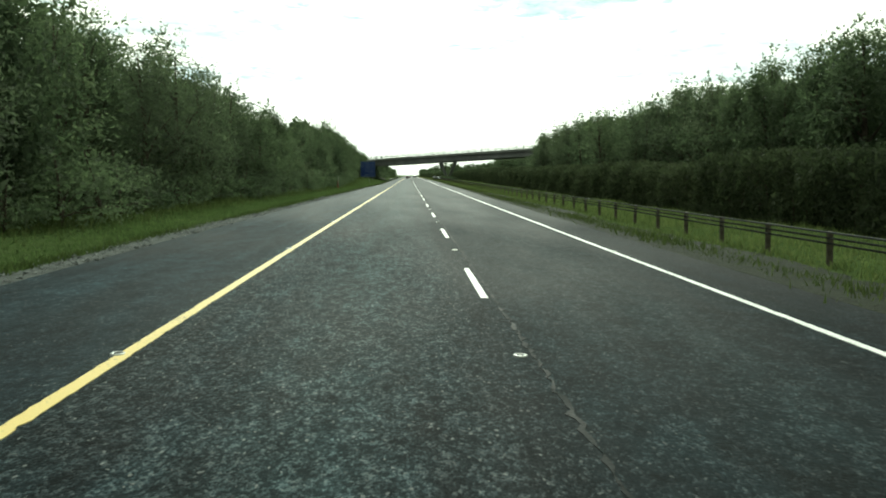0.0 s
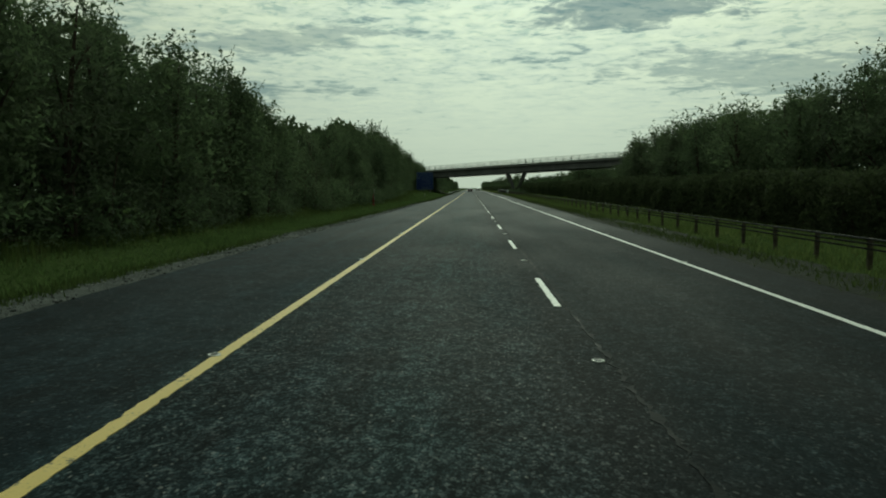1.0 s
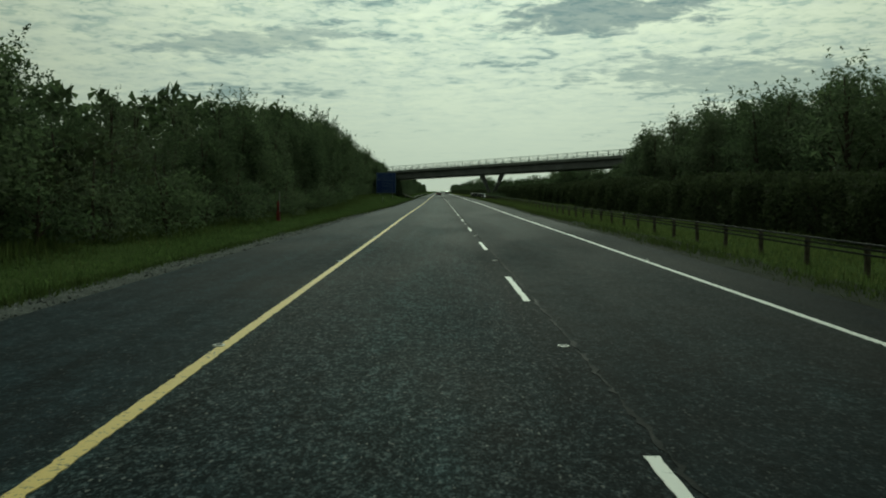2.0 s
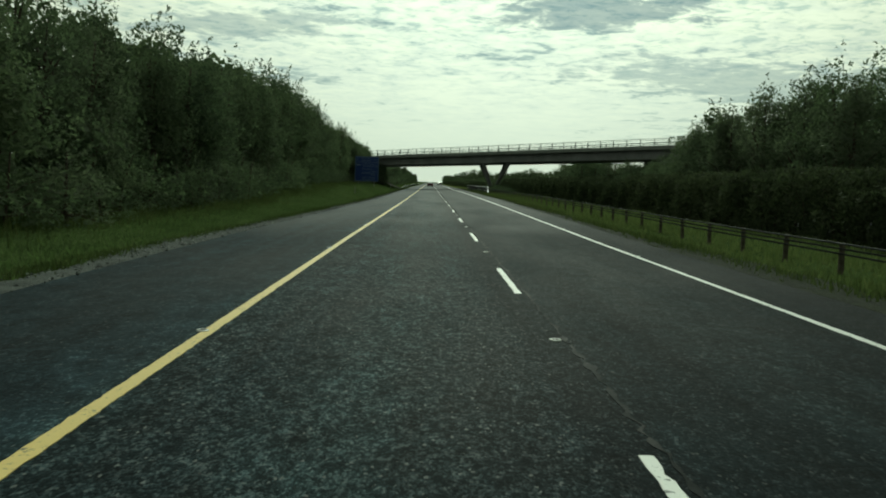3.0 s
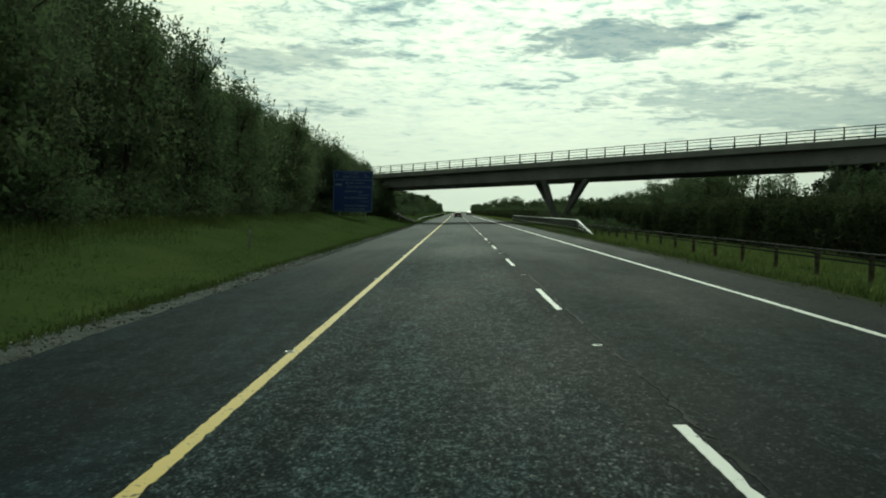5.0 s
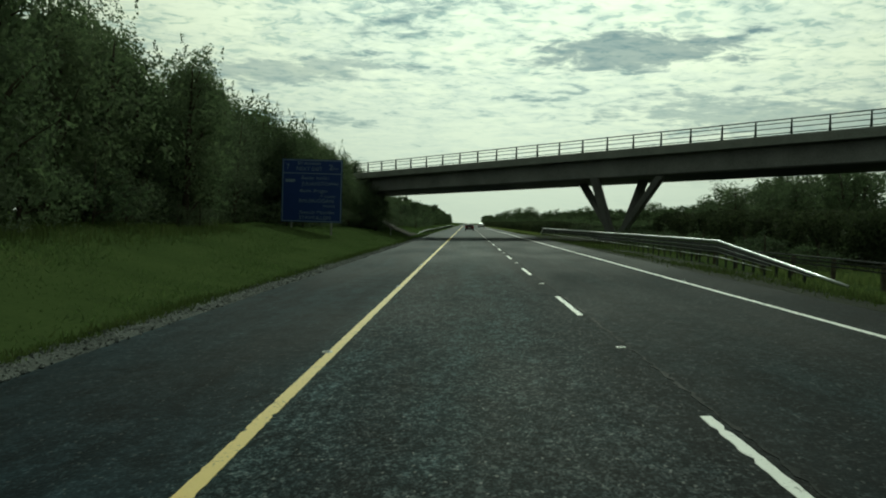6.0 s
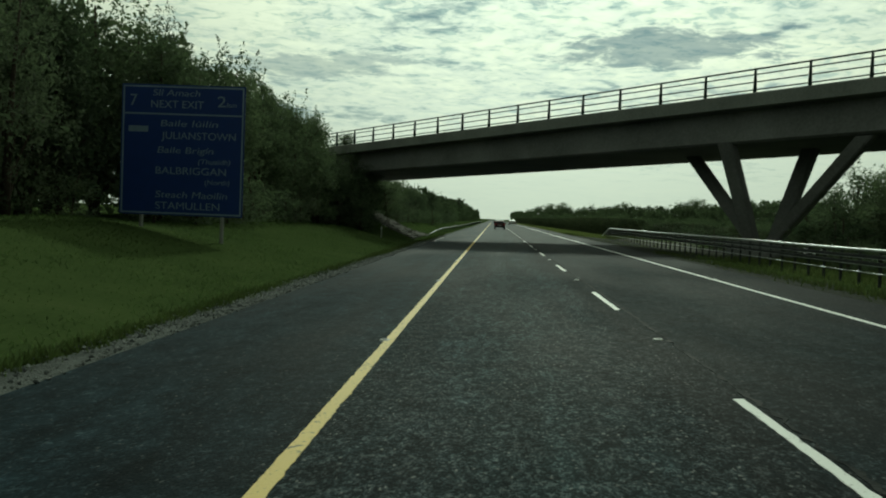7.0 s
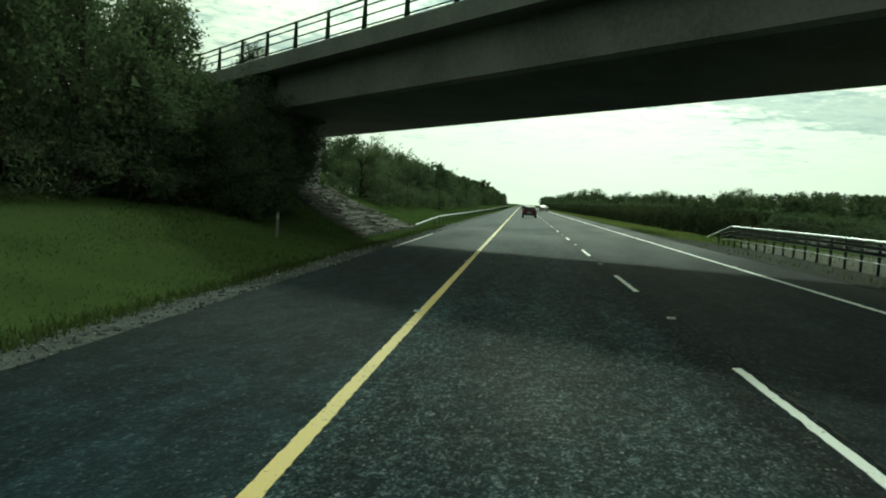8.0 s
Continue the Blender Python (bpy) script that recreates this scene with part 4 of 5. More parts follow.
grass_field("grass_verge", -13.5, -7.5, -8, 150, 100000, 71, 0.05, 0.14, "rough green grass on the verge below the trees")
grass_field("grass_verge", -18.0, -7.5, 150, 335, 120000, 72, 0.04, 0.11, "green mown grass on the verge bank")
grass_field("undergrowth", 0, 1, -8, 250, 42000, 74, 0.12, 0.46, "rough tall weeds and grass at the foot of the trees", WEED, ([-60, 140, 175, 200, 250], [-11.8, -12.2, -13.4, -14.8, -15.6]))
grass_field("verge_tufts", 0, 1, -8, 335, 52000, 75, 0.05, 0.17, "tufts of grass growing into the gravel margin", WEED, ([-60, 335], [-7.78, -7.78]), 0.16)
# yellowish blades, coloured lighter for the sun on them beyond the bridge
SUNLIT_GRASS = leaf_mat("sunlit_grass", (0.150, 0.168, 0.068), (0.210, 0.222, 0.096), (0.290, 0.280, 0.140), 0.55)
MEDIAN_GRASS = leaf_mat("median_grass", (0.074, 0.092, 0.038), (0.110, 0.134, 0.054), (0.160, 0.171, 0.082), 0.5)
grass_field("grass_median", 5.5, 9.6, 318, 560, 62000, 77, 0.08, 0.22, "long yellowish grass on the median beyond the bridge, sunlight put into its colour", SUNLIT_GRASS)
grass_field("grass_verge", -14.5, -7.6, 326, 460, 52000, 78, 0.06, 0.18, "sunlit green grass on the verge beyond the bridge")
grass_field("median_tufts", 0, 1, -8, 335, 40000, 76, 0.06, 0.24, "dull weedy tufts at the edge of the median", WEED, ([-60, 335], [5.75, 5.75]), 0.3, lambda y: np.interp(y, [278, 284, 316, 322], [0, 20, 20, 0]))
grass_field("grass_median", 5.3, 12.5, -8, 330, 170000, 73, 0.07, 0.24, "rough green grass on the median", MEDIAN_GRASS, start=lambda y: 5.2 + earth_reach(y) * np.interp(y, [220, 236, 275, 282, 314, 320, 326], [1.0, 1.7, 1.7, 3.2, 3.2, 1.5, 1.0]))


# ---- overbridge ----
def face_y(x, off=0.0):
    """y on a line parallel to the bridge's near face, off metres towards the far side (square to the deck)."""
    return 293.3 - SKEW * x + off / 0.64


def deck_z(x):
    return 0.038 * x


def bridge_sweep(section, x0, x1, step=4.0):
    """Sweeps a section given as (off, z) along the deck."""
    bm = bmesh.new()
    n = max(1, int((x1 - x0) / step))
    rings = []
    for i in range(n + 1):
        x = x0 + (x1 - x0) * i / n
        rings.append([bm.verts.new((x, face_y(x), z + deck_z(x))) if o == 0 else bm.verts.new((x + o * 0.768, face_y(x) + o * 0.64, z + deck_z(x))) for o, z in section])
    m = len(section)
    for a, b in zip(rings, rings[1:]):
        for k in range(m):
            bm.faces.new((a[k], a[(k + 1) % m], b[(k + 1) % m], b[k]))
    bm.faces.new(rings[0][::-1])
    bm.faces.new(rings[-1])
    return bm


W_DECK = 9.4
XL, XR = -24.0, 48.0
bridge = thing("overbridge", "grey concrete road bridge on splayed piers, with metal parapet rails", "bridge")
part("deck", bridge_sweep([(0.42, 7.28), (0.86, 7.18), (0.70, 5.66), (0.85, 5.54), (W_DECK - 0.85, 5.54), (W_DECK - 0.70, 5.66), (W_DECK - 0.55, 7.12), (W_DECK - 0.42, 7.30),
                           (W_DECK - 0.5, 7.62), (0.5, 7.62)], XL, XR), CONCRETE, bridge, "weathered grey concrete box deck")
for o0, o1 in ((0.0, 0.496), (W_DECK - 0.496, W_DECK)):
    part("edge_beam", bridge_sweep([(o0, 7.25), (o1, 7.25), (o1, 7.9), (o0 + 0.04, 7.93), (o0, 7.86)], XL, XR), CONCRETE_EDGE, bridge, "paler concrete edge beam")


def bridge_rails(off):
    for zc, r in ((9.12, 0.045), (8.85, 0.032), (8.48, 0.032), (8.10, 0.032)):
        bm = bmesh.new()
        tube(bm, [(x + off * 0.768, face_y(x) + off * 0.64, zc + deck_z(x)) for x in np.linspace(XL, XR, 10)], [r] * 10, 8)
        part("rail", bm_mesh("rail", bm, GREEN_RAIL, True), None, bridge, "dark grey-green rail")
    bm = bmesh.new()
    box(bm, -0.05, 0.05, -0.06, 0.06, 0.0, 1.27, 0.012)
    for v in bm.verts:
        v.co.x *= 1.35 - 0.55 * v.co.z / 1.27
        v.co.y *= 1.5 - 0.6 * v.co.z / 1.27
    box(bm, -0.12, 0.12, -0.12, 0.12, 0.0, 0.03)
    me = bm_mesh("parapet_post", bm, GREEN_RAIL)
    x = XL + 1.87
    while x < XR - 0.5:
        p = part("parapet_post", me, None, bridge)
        p.matrix_basis = pose(x + off * 0.768, face_y(x) + off * 0.64, 7.9 + deck_z(x), 0, 0, -50.2)
        x += 1.9


bridge_rails(0.25)
bridge_rails(W_DECK - 0.25)


def along(u, off, z):
    """A point u metres along the near face, off metres in from it, at height z."""
    return Vector((u * 0.640 + off * 0.768, 293.3 - u * 0.768 + off * 0.640, z))


def pier():
    """Four legs splayed from one foot in the median up to the deck."""
    bm = bmesh.new()
    box(bm, -1.5, 1.5, -1.1, 1.1, -0.6, 0.9, 0.08)
    b = part("pedestal", bm, CONCRETE, bridge)
    p = along(14.8, 3.2, 0.0)
    b.matrix_basis = pose(p.x, p.y, 0, 0, 0, -50.2)
    ends = (((14.1, 3.55), (8.75, 5.2, 5.45)), ((14.4, 2.85), (14.0, 1.2, 5.2)), ((15.25, 3.55), (15.95, 5.2, 5.6)), ((15.5, 2.85), (20.7, 1.2, 5.4)))
    for (u0, o0), (u1, o1, z1) in ends:
        k = (6.0 + deck_z(0.4) - 0.8) / (z1 - 0.8)
        u1, o1, z1 = u0 + (u1 - u0) * k, o0 + (o1 - o0) * k, 6.0
        bm = bmesh.new()
        lo = [bm.verts.new(along(u0 + a, o0 + b_, 0.8)) for a, b_ in ((-0.38, -0.28), (0.38, -0.28), (0.38, 0.28), (-0.38, 0.28))]
        hi = [bm.verts.new(along(u1 + a, o1 + b_, z1)) for a, b_ in ((-0.42, -0.28), (0.42, -0.28), (0.42, 0.28), (-0.42, 0.28))]
        bm.faces.new(lo[::-1])
        bm.faces.new(hi)
        for q in range(4):
            bm.faces.new((lo[q], lo[(q + 1) % 4], hi[(q + 1) % 4], hi[q]))
        bmesh.ops.bevel(bm, geom=list(bm.edges), offset=0.05, segments=2, affect="EDGES")
        part("pier_leg", bm, CONCRETE, bridge)


pier()
# abutments under both deck ends, parallel to the road
for xa, xb in ((-17.0, -14.5), (38.0, 40.5)):
    bm = bmesh.new()
    lo, hi = [], []
    for x, o in ((xa, 1.0), (xb, 1.0), (xb, W_DECK - 1.0), (xa, W_DECK - 1.0)):
        lo.append(bm.verts.new((x, face_y(x, o), -1.0)))
        hi.append(bm.verts.new((x, face_y(x, o), 5.51 + deck_z(x - o * 0.768))))
    bm.faces.new(lo[::-1])
    bm.faces.new(hi)
    for k in range(4):
        bm.faces.new((lo[k], lo[(k + 1) % 4], hi[(k + 1) % 4], hi[k]))
    bmesh.ops.bevel(bm, geom=list(bm.edges), offset=0.05, segments=2, affect="EDGES")
    part("abutment", bm, CONCRETE, bridge)


def stone_pitching():
    """Stone facing on the bank below the left end of the deck."""
    rng = np.random.default_rng(81)
    apron = thing("stone_bank", "pale stone pitching on the bank under the bridge", "stone bank")
    meshes = []
    for i in range(5):
        bm = bmesh.new()
        box(bm, -0.22, 0.22, -0.36, 0.36, -0.1, 0.10, 0.04)
        for v in bm.verts:
            v.co += Vector(rng.normal(0, 0.018, 3))
        meshes.append(bm_mesh("stone", bm, STONE))
    rows, cols = 14, 40
    vs = []
    for i in range(rows):
        for j in range(cols):
            x = -8.7 - i * 0.44
            y = AXIS - SKEW * x - 4.4 + j * 0.52
            vs.append((x, y, float(ground_z(x, y)) + 0.045))
    bed = [(a, a + 1, a + cols + 1, a + cols) for i in range(rows - 1) for a in range(i * cols, i * cols + cols - 1)]
    part("mortar_bed", mesh_np("mortar_bed", vs, bed, GRAVEL), None, apron, "pale gritty mortar between the stones")
    for i in range(12):
        for j in range(25):
            x = -8.95 - i * 0.46 + rng.normal(0, 0.02)
            y = AXIS - SKEW * x - 4.0 + j * 0.78 + (0.39 if i % 2 else 0)
            st = part("stone", meshes[int(rng.integers(5))], None, apron)
            st.matrix_basis = pose(x, y, float(ground_z(x, y)) + 0.012, rng.normal(0, 1.5), 13 + rng.normal(0, 1.5), rng.normal(0, 4))


stone_pitching()


# ---- barriers ----
def median_fence():
    """Low posts carrying three slim steel rails along the median."""
    bm = bmesh.new()
    box(bm, -0.05, 0.05, -0.055, 0.055, -0.4, 0.71, 0.010)
    post = bm_mesh("post", bm, TIMBER)
    fence = thing("median_fence", "low weathered post and rail barrier in the median grass", "fence")
    ys = np.interp(np.arange(-11, 78), [-11, 0, 12, 18, 41, 46, 52, 55, 78], [-28.5, 5.45, 43.2, 61.4, 132.3, 147.3, 166.8, 176.3, 246.5])
    fx = lambda y: float(np.interp(y, [-30, 60, 120, 200, 250], [7.45, 7.5, 7.6, 7.65, 8.3]))
    for y in ys:
        p = part("post", post, None, fence)
        p.matrix_basis = pose(fx(y), y, float(ground_z(fx(y), y)), random.gauss(0, 1.2), random.gauss(0, 1.2), 0)
    sec = [(-0.02, -0.014), (-0.012, -0.02), (0.012, -0.02), (0.02, -0.014), (0.02, 0.014), (0.012, 0.02), (-0.012, 0.02), (-0.02, 0.014)]
    for zc, mat, label in ((0.69, DULL_STEEL, "dull grey top rail"), (0.58, DARK_RAIL, "dark steel rail"), (0.47, DARK_RAIL, "dark steel rail")):
        bm = bmesh.new()
        prism(bm, sec, [(fx(y) - 0.075, y, float(ground_z(fx(y), y)) + zc) for y in ys])
        part("rail", bm, mat, fence, label)


median_fence()


def steel_barrier():
    """Tall galvanised barrier beside the bridge pier with ramped ends."""
    bar = thing("safety_barrier", "galvanised steel safety barrier with top rail and ramped ends", "barrier")
    g = lambda y: float(ground_z(7.75, y))
    def line(y):
        return float(np.interp(y, [221.5, 235.2, 314.5, 321], [6.85, 7.68, 7.72, 7.95]))
    def drop(y):
        return float(np.interp(y, [221.5, 235.2, 314.5, 321], [0.16, 1.0, 1.0, 0.25]))
    ys = np.concatenate([[221.5, 224, 228, 232, 235.2], np.arange(239, 314, 4.0), [314.5, 317, 321]])
    pts = [(line(y), y, g(y) + 0.97 * drop(y)) for y in ys]
    bm = bmesh.new()
    tube(bm, pts, [0.045] * len(pts), 8)
    part("top_rail", bm_mesh("top_rail", bm, GALV, True), None, bar, "bright galvanised top rail")
    sec = [(0.0, -0.045), (-0.04, -0.036), (-0.04, 0.032), (-0.02, 0.045), (0.03, 0.045), (0.03, -0.045)]
    for zc, y0, y1 in ((0.80, 224, 319), (0.62, 228, 317)):
        bm = bmesh.new()
        prism(bm, sec, [(line(y), y, g(y) + zc * drop(y)) for y in ys if y0 <= y <= y1])
        part("beam", bm, DULL_STEEL, bar, "dull grey steel beam")
        # skylight caught on the beam's edge, built as a thin brighter strip
        bm = bmesh.new()
        prism(bm, [(-0.055, -0.008), (-0.02, -0.008), (-0.02, 0.008), (-0.055, 0.008)], [(line(y), y, g(y) + (zc - 0.054) * drop(y)) for y in ys if y0 <= y <= y1])
        part("beam_lip", bm, GALV, bar, "bright strip for the lower edge catching the sky")
    bm = bmesh.new()
    pts = [(line(y) + 0.05, y, g(y) + 0.36 * drop(y)) for y in ys if 228 <= y <= 317]
    tube(bm, pts, [0.014] * len(pts), 6)
    part("lower_rail", bm_mesh("lower_rail", bm, GALV, True), None, bar, "thin lower rail")
    bm = bmesh.new()
    box(bm, -0.03, 0.03, -0.05, 0.05, -0.5, 0.93, 0.008)
    post = bm_mesh("post", bm, DULL_STEEL)
    for y in np.arange(225, 319, 1.33):
        p = part("post", post, None, bar)
        d = drop(y)
        p.matrix_basis = pose(line(y) + 0.1, y, g(y) - (1 - d) * 0.9)


steel_barrier()


def left_barrier():
    bar = thing("safety_barrier", "galvanised corrugated steel safety barrier along the hard shoulder", "barrier")
    ys = np.concatenate([[325, 328, 331, 334.5], np.arange(340, 701, 6.0)])
    x = lambda y: float(np.interp(y, [325, 334, 700], [-8.7, -8.2, -8.2]))
    up = lambda y: float(np.interp(y, [325, 334], [0.18, 0.62]))
    sec = [(a * 0.8, b * 0.38) for a, b in ((0.0, -0.155), (0.05, -0.11), (0.05, -0.05), (0.0, 0.0), (0.05, 0.05), (0.05, 0.11), (0.0, 0.155), (-0.006, 0.155), (0.042, 0.11), (0.042, 0.05), (-0.01, 0.0), (0.042, -0.05), (0.042, -0.11), (-0.006, -0.155))]
    bm = bmesh.new()
    prism(bm, sec, [(x(y), y, float(ground_z(x(y), y)) + up(y)) for y in ys])
    part("beam", bm, WORN_GALV, bar, "dull grey corrugated beam")
    bm = bmesh.new()
    box(bm, -0.03, 0.03, -0.05, 0.05, -0.5, 0.72, 0.008)
    post = bm_mesh("post", bm, DULL_STEEL)
    for y in np.arange(333, 640, 3.2):
        p = part("post", post, None, bar)
        p.matrix_basis = pose(x(y) - 0.08, y, float(ground_z(x(y), y)))


left_barrier()


# ---- direction sign ----
def text_mesh(name, body, size, mat):
    cu = bpy.data.curves.new(name, "FONT")
    cu.body, cu.size, cu.extrude = body, size, 0.004
    ob = bpy.data.objects.new(name, cu)
    scene.collection.objects.link(ob)
    me = bpy.data.meshes.new_from_object(ob.evaluated_get(bpy.context.evaluated_depsgraph_get()))
    bpy.data.objects.remove(ob)
    me.materials.clear()
    me.materials.append(mat)
    return me


def glyphs(bm):
    """The faces of a line of writing, letter by letter; accents go with the letter below them."""
    seen, found = set(), []
    for start in bm.faces:
        if start in seen:
            continue
        seen.add(start)
        island, todo = [], [start]
        while todo:
            face = todo.pop()
            island.append(face)
            for q in face.verts:
                for other in q.link_faces:
                    if other not in seen:
                        seen.add(other)
                        todo.append(other)
        xs = [q.co.x for face in island for q in face.verts]
        found.append([min(xs), max(xs), island])
    found.sort(key=lambda g: g[0] - g[1])
    letters = []
    for lo, hi, island in found:
        for g in letters:
            if g[0] - 0.02 < (lo + hi) / 2 < g[1] + 0.02:
                g[2].extend(island)
                break
        else:
            letters.append([lo, hi, island])
    return [g[2] for g in letters]


def direction_sign():
    w, h, z0 = 4.55, 4.72, 1.23
    sgn = thing("direction_sign", "large blue motorway direction sign with white border on steel posts", "road sign", at=(-13.68, 267.6, 0), turn=0)
    part("board", boxed(-w / 2, w / 2, 0.0, 0.05, z0, z0 + h, 0.012), SIGN_BLUE, sgn, "blue reflective board")
    for x in (-1.5, 1.5):
        bm = bmesh.new()
        tube(bm, [(x, 0.14, float(ground_z(-13.68 + x, 267.6)) - 0.6), (x, 0.14, z0 + h - 0.1)], [0.075, 0.075], 10)
        part("post", bm, GREY_POLE, sgn, "grey steel post")
    for z in (z0 + 0.6, z0 + h / 2, z0 + h - 0.6):
        part("brace", boxed(-w / 2 + 0.2, w / 2 - 0.2, 0.051, 0.085, z - 0.04, z + 0.04), SIGN_BACK, sgn)
    t, e, f = 0.06, 0.05, -0.006
    div = z0 + h - 1.06
    for a in ((-w / 2 + e, w / 2 - e, z0 + e, z0 + e + t), (-w / 2 + e, w / 2 - e, z0 + h - e - t, z0 + h - e), (-w / 2 + e, -w / 2 + e + t, z0 + e + t, z0 + h - e - t),
              (w / 2 - e - t, w / 2 - e, z0 + e + t, z0 + h - e - t), (-w / 2 + e + t, w / 2 - e - t, div - t / 2, div + t / 2)):
        part("border", boxed(a[0], a[1], f, 0.002, a[2], a[3]), SIGN_WHITE, sgn)

    def line(body, u0, u1, v0, v1, slant=0.0):
        """One line of capitals or words, fitted between u0 and u1 across and v0 (top) and v1 (baseline) down the board."""
        me = text_mesh("lettering", body, 1.0, SIGN_WHITE)
        co = np.empty(len(me.vertices) * 3, dtype=np.float32)
        me.vertices.foreach_get("co", co)
        co = co.reshape(-1, 3)
        co[:, 0] -= co[:, 0].min()
        co[:, 0] *= (u1 - u0) * w / co[:, 0].max()
        co[:, 1] *= (v1 - v0) * h / 0.72
        me.vertices.foreach_set("co", co.ravel())
        bm = bmesh.new()
        bm.from_mesh(me)
        bpy.data.meshes.remove(me)
        for glyph in glyphs(bm):
            letter = bmesh.new()
            made = {}
            for face in glyph:
                letter.faces.new([made.setdefault(q, letter.verts.new(q.co + Vector((q.co.y * slant, 0, 0)))) if q not in made else made[q] for q in face.verts])
            o = part("letter", letter, SIGN_WHITE, sgn)
            o.matrix_basis = pose(-w / 2 + u0 * w, -0.008, z0 + h - v1 * h, 90, 0, 0)
        bm.free()

    line("7", 0.07, 0.125, 0.075, 0.165)
    line("Sl\u00ed Amach", 0.25, 0.63, 0.036, 0.086, 0.2)
    line("NEXT EXIT", 0.24, 0.665, 0.118, 0.178)
    line("2", 0.775, 0.845, 0.075, 0.160)
    line("km", 0.855, 0.93, 0.122, 0.160)
    line("Baile I\u00fail\u00edn", 0.32, 0.78, 0.268, 0.318, 0.2)
    line("JULIANSTOWN", 0.33, 0.93, 0.357, 0.414)
    line("Baile Brig\u00edn", 0.30, 0.75, 0.472, 0.522, 0.2)
    line("(Thuaidh)", 0.63, 0.89, 0.560, 0.600, 0.2)
    line("BALBRIGGAN", 0.29, 0.86, 0.626, 0.683)
    line("(North)", 0.69, 0.89, 0.716, 0.756)
    line("Steach Maoil\u00edn", 0.29, 0.87, 0.812, 0.864, 0.2)
    line("STAMULLEN", 0.295, 0.815, 0.895, 0.952)
    # a road number that cannot be read, as a framed bar
    part("text_bar", boxed(-w / 2 + 0.06 * w, -w / 2 + 0.22 * w, f, 0.002, z0 + h * 0.635, z0 + h * 0.68), SIGN_WHITE, sgn)


direction_sign()


# ---- small roadside things ----
def marker_posts():
    bm = bmesh.new()
    box(bm, -0.05, 0.05, -0.012, 0.012, -0.3, 0.85, 0.008)
    body = bm_mesh("post", bm, CONCRETE_EDGE)
    bm = bmesh.new()
    box(bm, -0.04, 0.04, -0.018, -0.0125, 0.62, 0.76)
    refl = bm_mesh("reflector", bm, STUD_WHITE)
    for x, y in ((-10.4, 202.6), (-10.4, 300.0)):
        p = thing("marker_post", "slim pale plastic marker post in the verge grass", "marker post", "marker posts", at=(x, y, float(ground_z(x, y))))
        part("post", body, None, p)
        part("reflector", refl, None, p, "small white reflector")
    g = float(ground_z(-10.6, 110.4))
    p = thing("red_marker", "red plastic marker wrapped on a grey pole in the grass", "marker post", at=(-10.6, 110.4, g))
    bm = bmesh.new()
    tube(bm, [(0, 0, -0.4), (0, 0, 1.7)], [0.035, 0.035], 10)
    part("pole", bm, GREY_POLE, p, "thin grey metal pole")
    bm = bmesh.new()
    tube(bm, [(-0.08, 0, 0.02), (-0.08, 0.01, 0.5), (-0.09, 0, 0.95), (-0.07, 0, 1.2)], [0.14, 0.12, 0.10, 0.06], 10)
    part("wrap", bm, RED_PLASTIC, p, "faded red plastic wrap")


marker_posts()


def spruce():
    """A tall conifer standing above the far trees."""
    rng = np.random.default_rng(91)
    ob = thing("conifer", "dark ragged conifer rising above the roadside trees", "tree", at=(-15.2, 561.0, float(ground_z(-15.2, 561.0))))
    ob.scale = (1.3, 1.3, 1.06)
    bm = bmesh.new()
    tube(bm, [(0, 0, -0.3), (0.1, 0, 4), (0.1, 0.1, 7.6)], [0.2, 0.12, 0.03], 8)
    pts = []
    for k in range(60):
        z = 0.8 + 6.7 * k / 60
        a = rng.uniform(0, 6.28)
        L = (1 - z / 8.2) * 2.6 * rng.uniform(0.6, 1.2) + 0.2
        e = Vector((math.cos(a) * L, math.sin(a) * L, z + 0.25 * L))
        tube(bm, [(0, 0, z), e], [0.03, 0.008], 4, False)
        for q in np.linspace(0.25, 1.05, 26):
            pts.append(np.array([e.x * q, e.y * q, z + 0.25 * L * q]) + rng.normal(0, 0.16, 3))
    part("trunk", bm_mesh("trunk", bm, BARK), None, ob)
    v, f = leaf_quads(np.array(pts), np.full(len(pts), 0.42), rng, 0.2, 0.25)
    part("crown", mesh_np("crown", v, f, LEAF_A), None, ob)


spruce()


# ---- cars ----
def wheel(parent, x, y, r):
    bm = bmesh.new()
    tube(bm, [(-0.10, 0, 0), (-0.07, 0, 0), (0.07, 0, 0), (0.10, 0, 0)], [r * 0.92, r, r, r * 0.92], 24)
    t = part("tyre", bm, RUBBER, parent, "black tyre")
    t.matrix_basis = pose(x, y, r)
    bm = bmesh.new()
    s = 1 if x > 0 else -1
    tube(bm, [(s * 0.06, 0, 0), (s * 0.112, 0, 0)], [r * 0.62, r * 0.58], 18)
    part("rim", bm, ALLOY, t, "silver alloy rim")


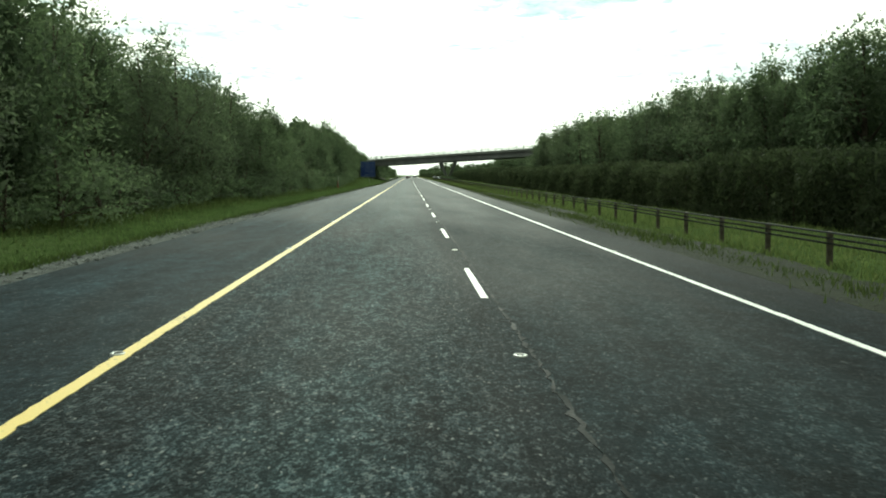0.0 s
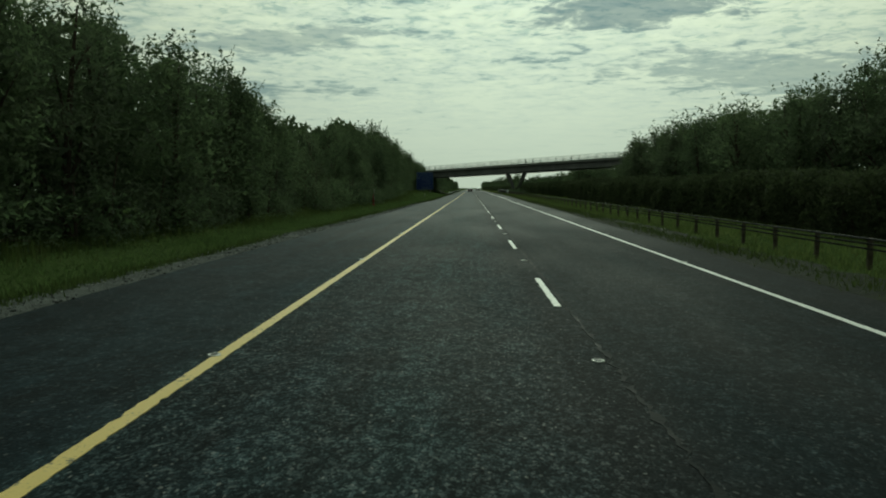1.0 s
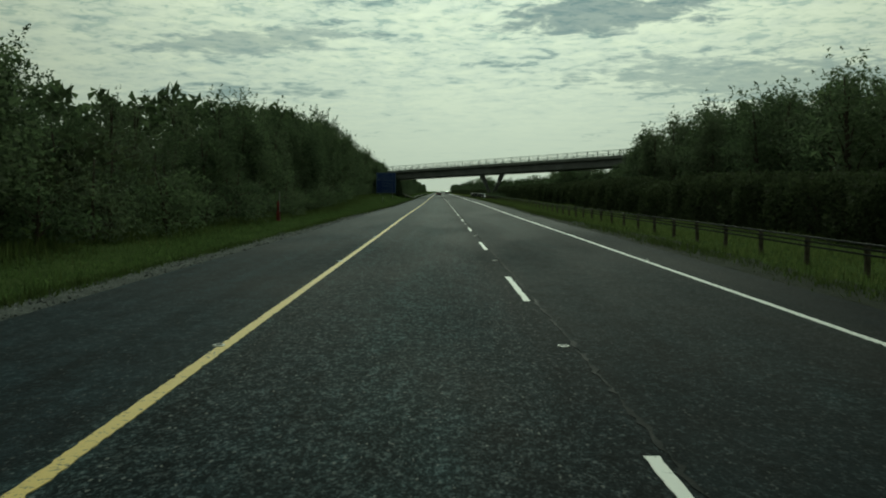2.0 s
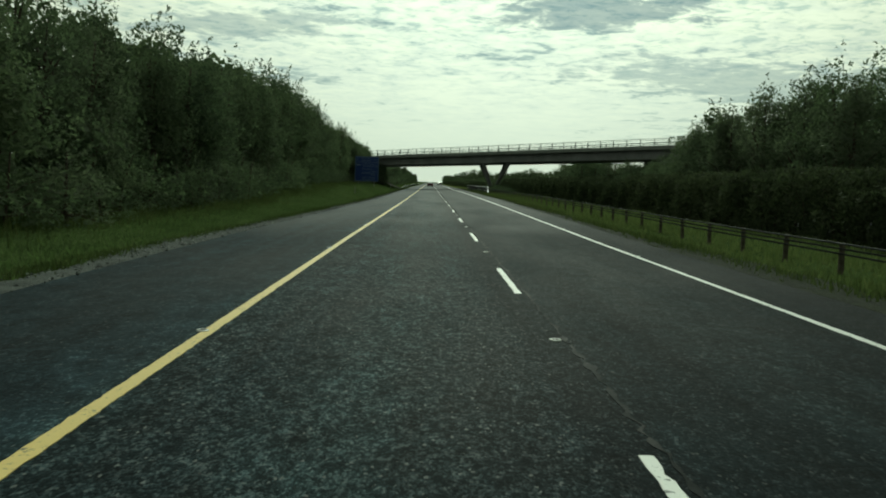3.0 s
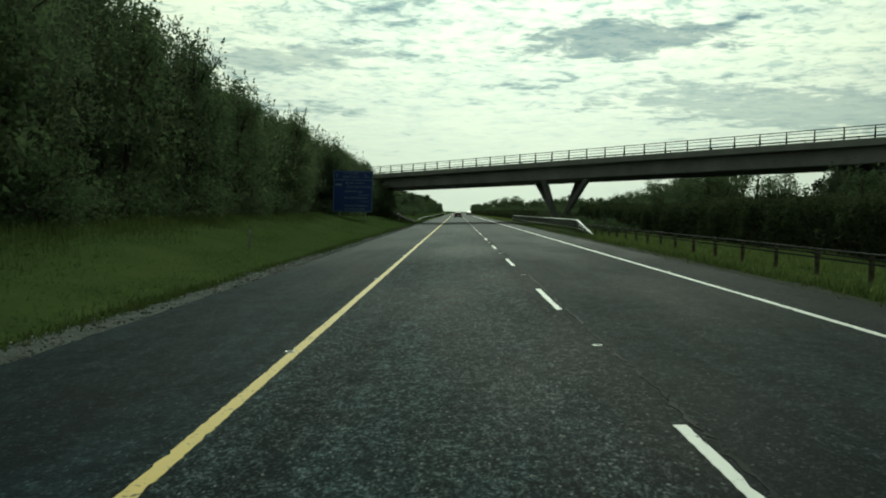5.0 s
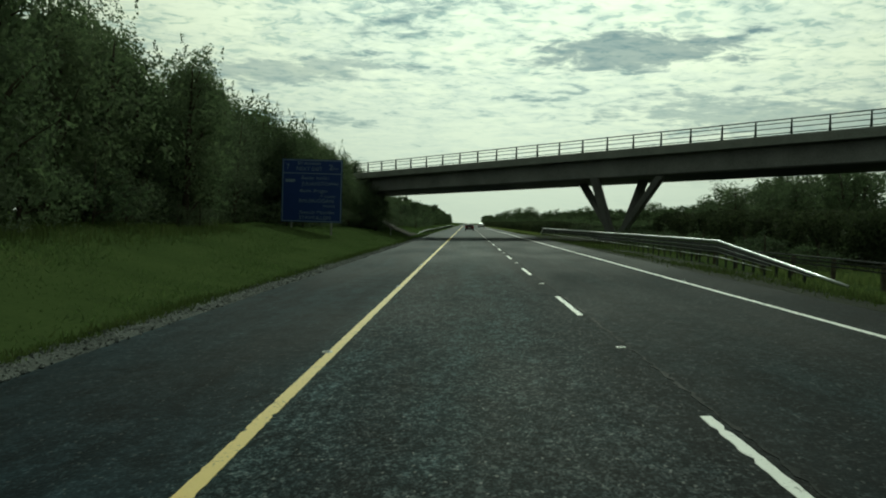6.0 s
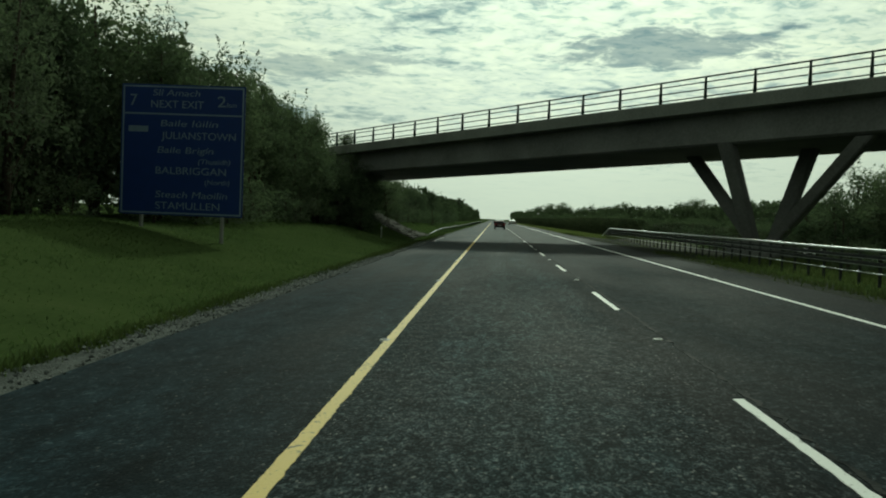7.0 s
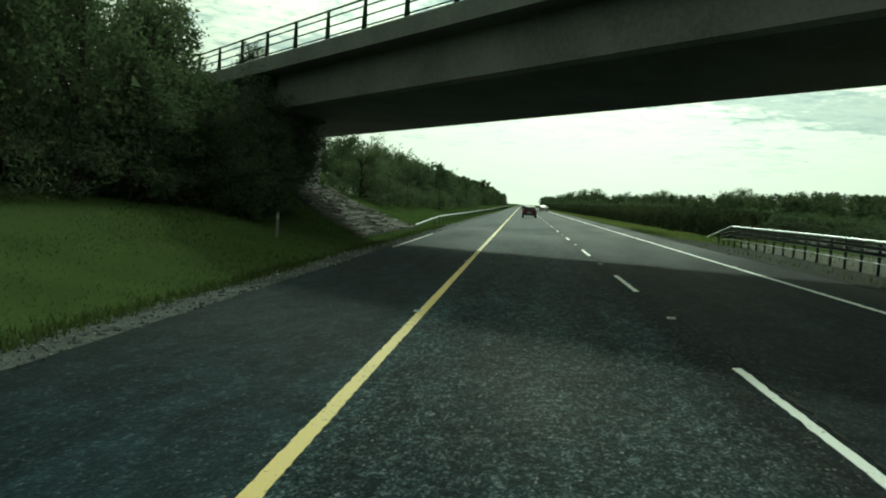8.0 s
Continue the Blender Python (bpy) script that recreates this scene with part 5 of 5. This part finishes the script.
def car(label, at, paint, L=3.9, W=1.70, H=1.47, hatch=True):
    """A car seen from behind; its rear end is at the local origin, and it faces +y."""
    x, y = at
    ob = thing("car", label, "car", "traffic ahead", at=(x, y, float(fall(y)) * x))
    k = H / 1.47
    tail = ((0.10, 0.30), (0.0, 0.42), (0.0, 0.70), (0.06, 0.95)) if hatch else ((0.10, 0.30), (0.0, 0.42), (0.0, 0.75), (0.06, 0.98), (0.55, 1.03))
    roof = ((0.36, 1.32), (0.60, 1.42), (1.4, 1.47), (2.1, 1.42)) if hatch else ((1.0, 1.32), (1.3, 1.40), (1.9, 1.43), (2.5, 1.37))
    lower = [*tail, *((L * 0.72, 0.95), (L * 0.92, 0.80), (L - 0.04, 0.66), (L, 0.45), (L - 0.1, 0.25))]
    bm = bmesh.new()
    rows = []
    for f in (-1.0, -0.96, -0.5, 0.5, 0.96, 1.0):
        rows.append([bm.verts.new((f * W / 2, p[0] + (0.06 if abs(f) == 1 else 0), p[1] * k + (-0.03 if abs(f) == 1 and p[1] > 0.6 else 0))) for p in lower])
    n = len(lower)
    for a, b in zip(rows, rows[1:]):
        for i in range(n):
            bm.faces.new((a[i], a[(i + 1) % n], b[(i + 1) % n], b[i]))
    bm.faces.new(rows[0])
    bm.faces.new(rows[-1][::-1])
    part("body", bm, paint, ob, smooth=False)
    # cabin: roof shell on a glasshouse
    belt0, belt1 = (0.08, L * 0.70) if hatch else (0.55, L * 0.72)
    bm = bmesh.new()
    prof = [(belt0, 0.94), *roof, (belt1, 0.95)]
    rows = []
    for f in (-1.0, -0.5, 0.5, 1.0):
        rows.append([bm.verts.new((f * (W / 2 - 0.07 - (0.16 if p[1] > 1.2 else 0.02)), p[0], p[1] * k)) for p in prof])
    n = len(prof)
    for a, b in zip(rows, rows[1:]):
        for i in range(n - 1):
            bm.faces.new((a[i], a[i + 1], b[i + 1], b[i]))
    bm.faces.new(rows[0])
    bm.faces.new(rows[-1][::-1])
    part("cabin", bm, paint, ob)
    # windows a little proud of the cabin
    (ya, za), (yb, zb) = prof[0], prof[1]
    def at_rear(t):
        return ya + (yb - ya) * t, (za + (zb - za) * t) * k
    bm = bmesh.new()
    y0, q0 = at_rear(0.14)
    y1, q1 = at_rear(0.92)
    vs = [bm.verts.new(v) for v in ((-W / 2 + 0.20, y0 - 0.012, q0), (W / 2 - 0.20, y0 - 0.012, q0), (W / 2 - 0.33, y1 - 0.012, q1), (-W / 2 + 0.33, y1 - 0.012, q1))]
    face = bm.faces.new(vs)
    r = bmesh.ops.extrude_face_region(bm, geom=[face])
    for v in r["geom"]:
        if isinstance(v, bmesh.types.BMVert):
            v.co.y += 0.02
    part("rear_window", bm, CAR_GLASS, ob, "dark rear window")
    for s in (-1, 1):
        bm = bmesh.new()
        xa, xb = s * (W / 2 - 0.085), s * (W / 2 - 0.225)
        vs = [bm.verts.new(v) for v in ((xa, belt0 + 0.45, 0.99 * k), (xa, belt1 - 0.35, 0.99 * k), (xb, roof[-1][0] + 0.02, 1.34 * k), (xb, roof[1][0] + 0.1, 1.34 * k))]
        face = bm.faces.new(vs)
        r = bmesh.ops.extrude_face_region(bm, geom=[face])
        for v in r["geom"]:
            if isinstance(v, bmesh.types.BMVert):
                v.co.x += s * 0.015
        part("side_window", bm, CAR_GLASS, ob)
        part("tail_light", boxed(min(s * (W / 2 - 0.05), s * (W / 2 - 0.25)), max(s * (W / 2 - 0.05), s * (W / 2 - 0.25)), -0.012, 0.10, 0.68 * k, 0.92 * k, 0.01), TAIL_RED, ob, "red tail light")
        part("door_mirror", boxed(min(s * (W / 2 - 0.02), s * (W / 2 + 0.17)), max(s * (W / 2 - 0.02), s * (W / 2 + 0.17)), L * 0.60, L * 0.60 + 0.10, 0.93 * k, 1.06 * k, 0.03), paint, ob)
    part("rear_bumper", boxed(-W / 2 + 0.03, W / 2 - 0.03, -0.05, 0.16, 0.30, 0.50, 0.03), BLACK_PLASTIC if paint is not SILVER_PAINT else paint, ob, "dark rear bumper" if paint is not SILVER_PAINT else "")
    part("number_plate", boxed(-0.26, 0.26, -0.02, 0.01, 0.58, 0.69), PLATE, ob, "pale number plate")
    for s in (-1, 1):
        for yy in (0.62, L - 0.72):
            wheel(ob, s * (W / 2 - 0.09), yy, 0.30)
    return ob


car("small red hatchback driving in the nearside lane", (-1.4, 378.0), RED_PAINT)
car("silver saloon car in the overtaking lane", (2.4, 468.0), SILVER_PAINT, 4.5, 1.8, 1.45, False)
car("black saloon car far ahead in the nearside lane", (-1.5, 540.0), BLACK_PAINT, 4.5, 1.8, 1.45, False)
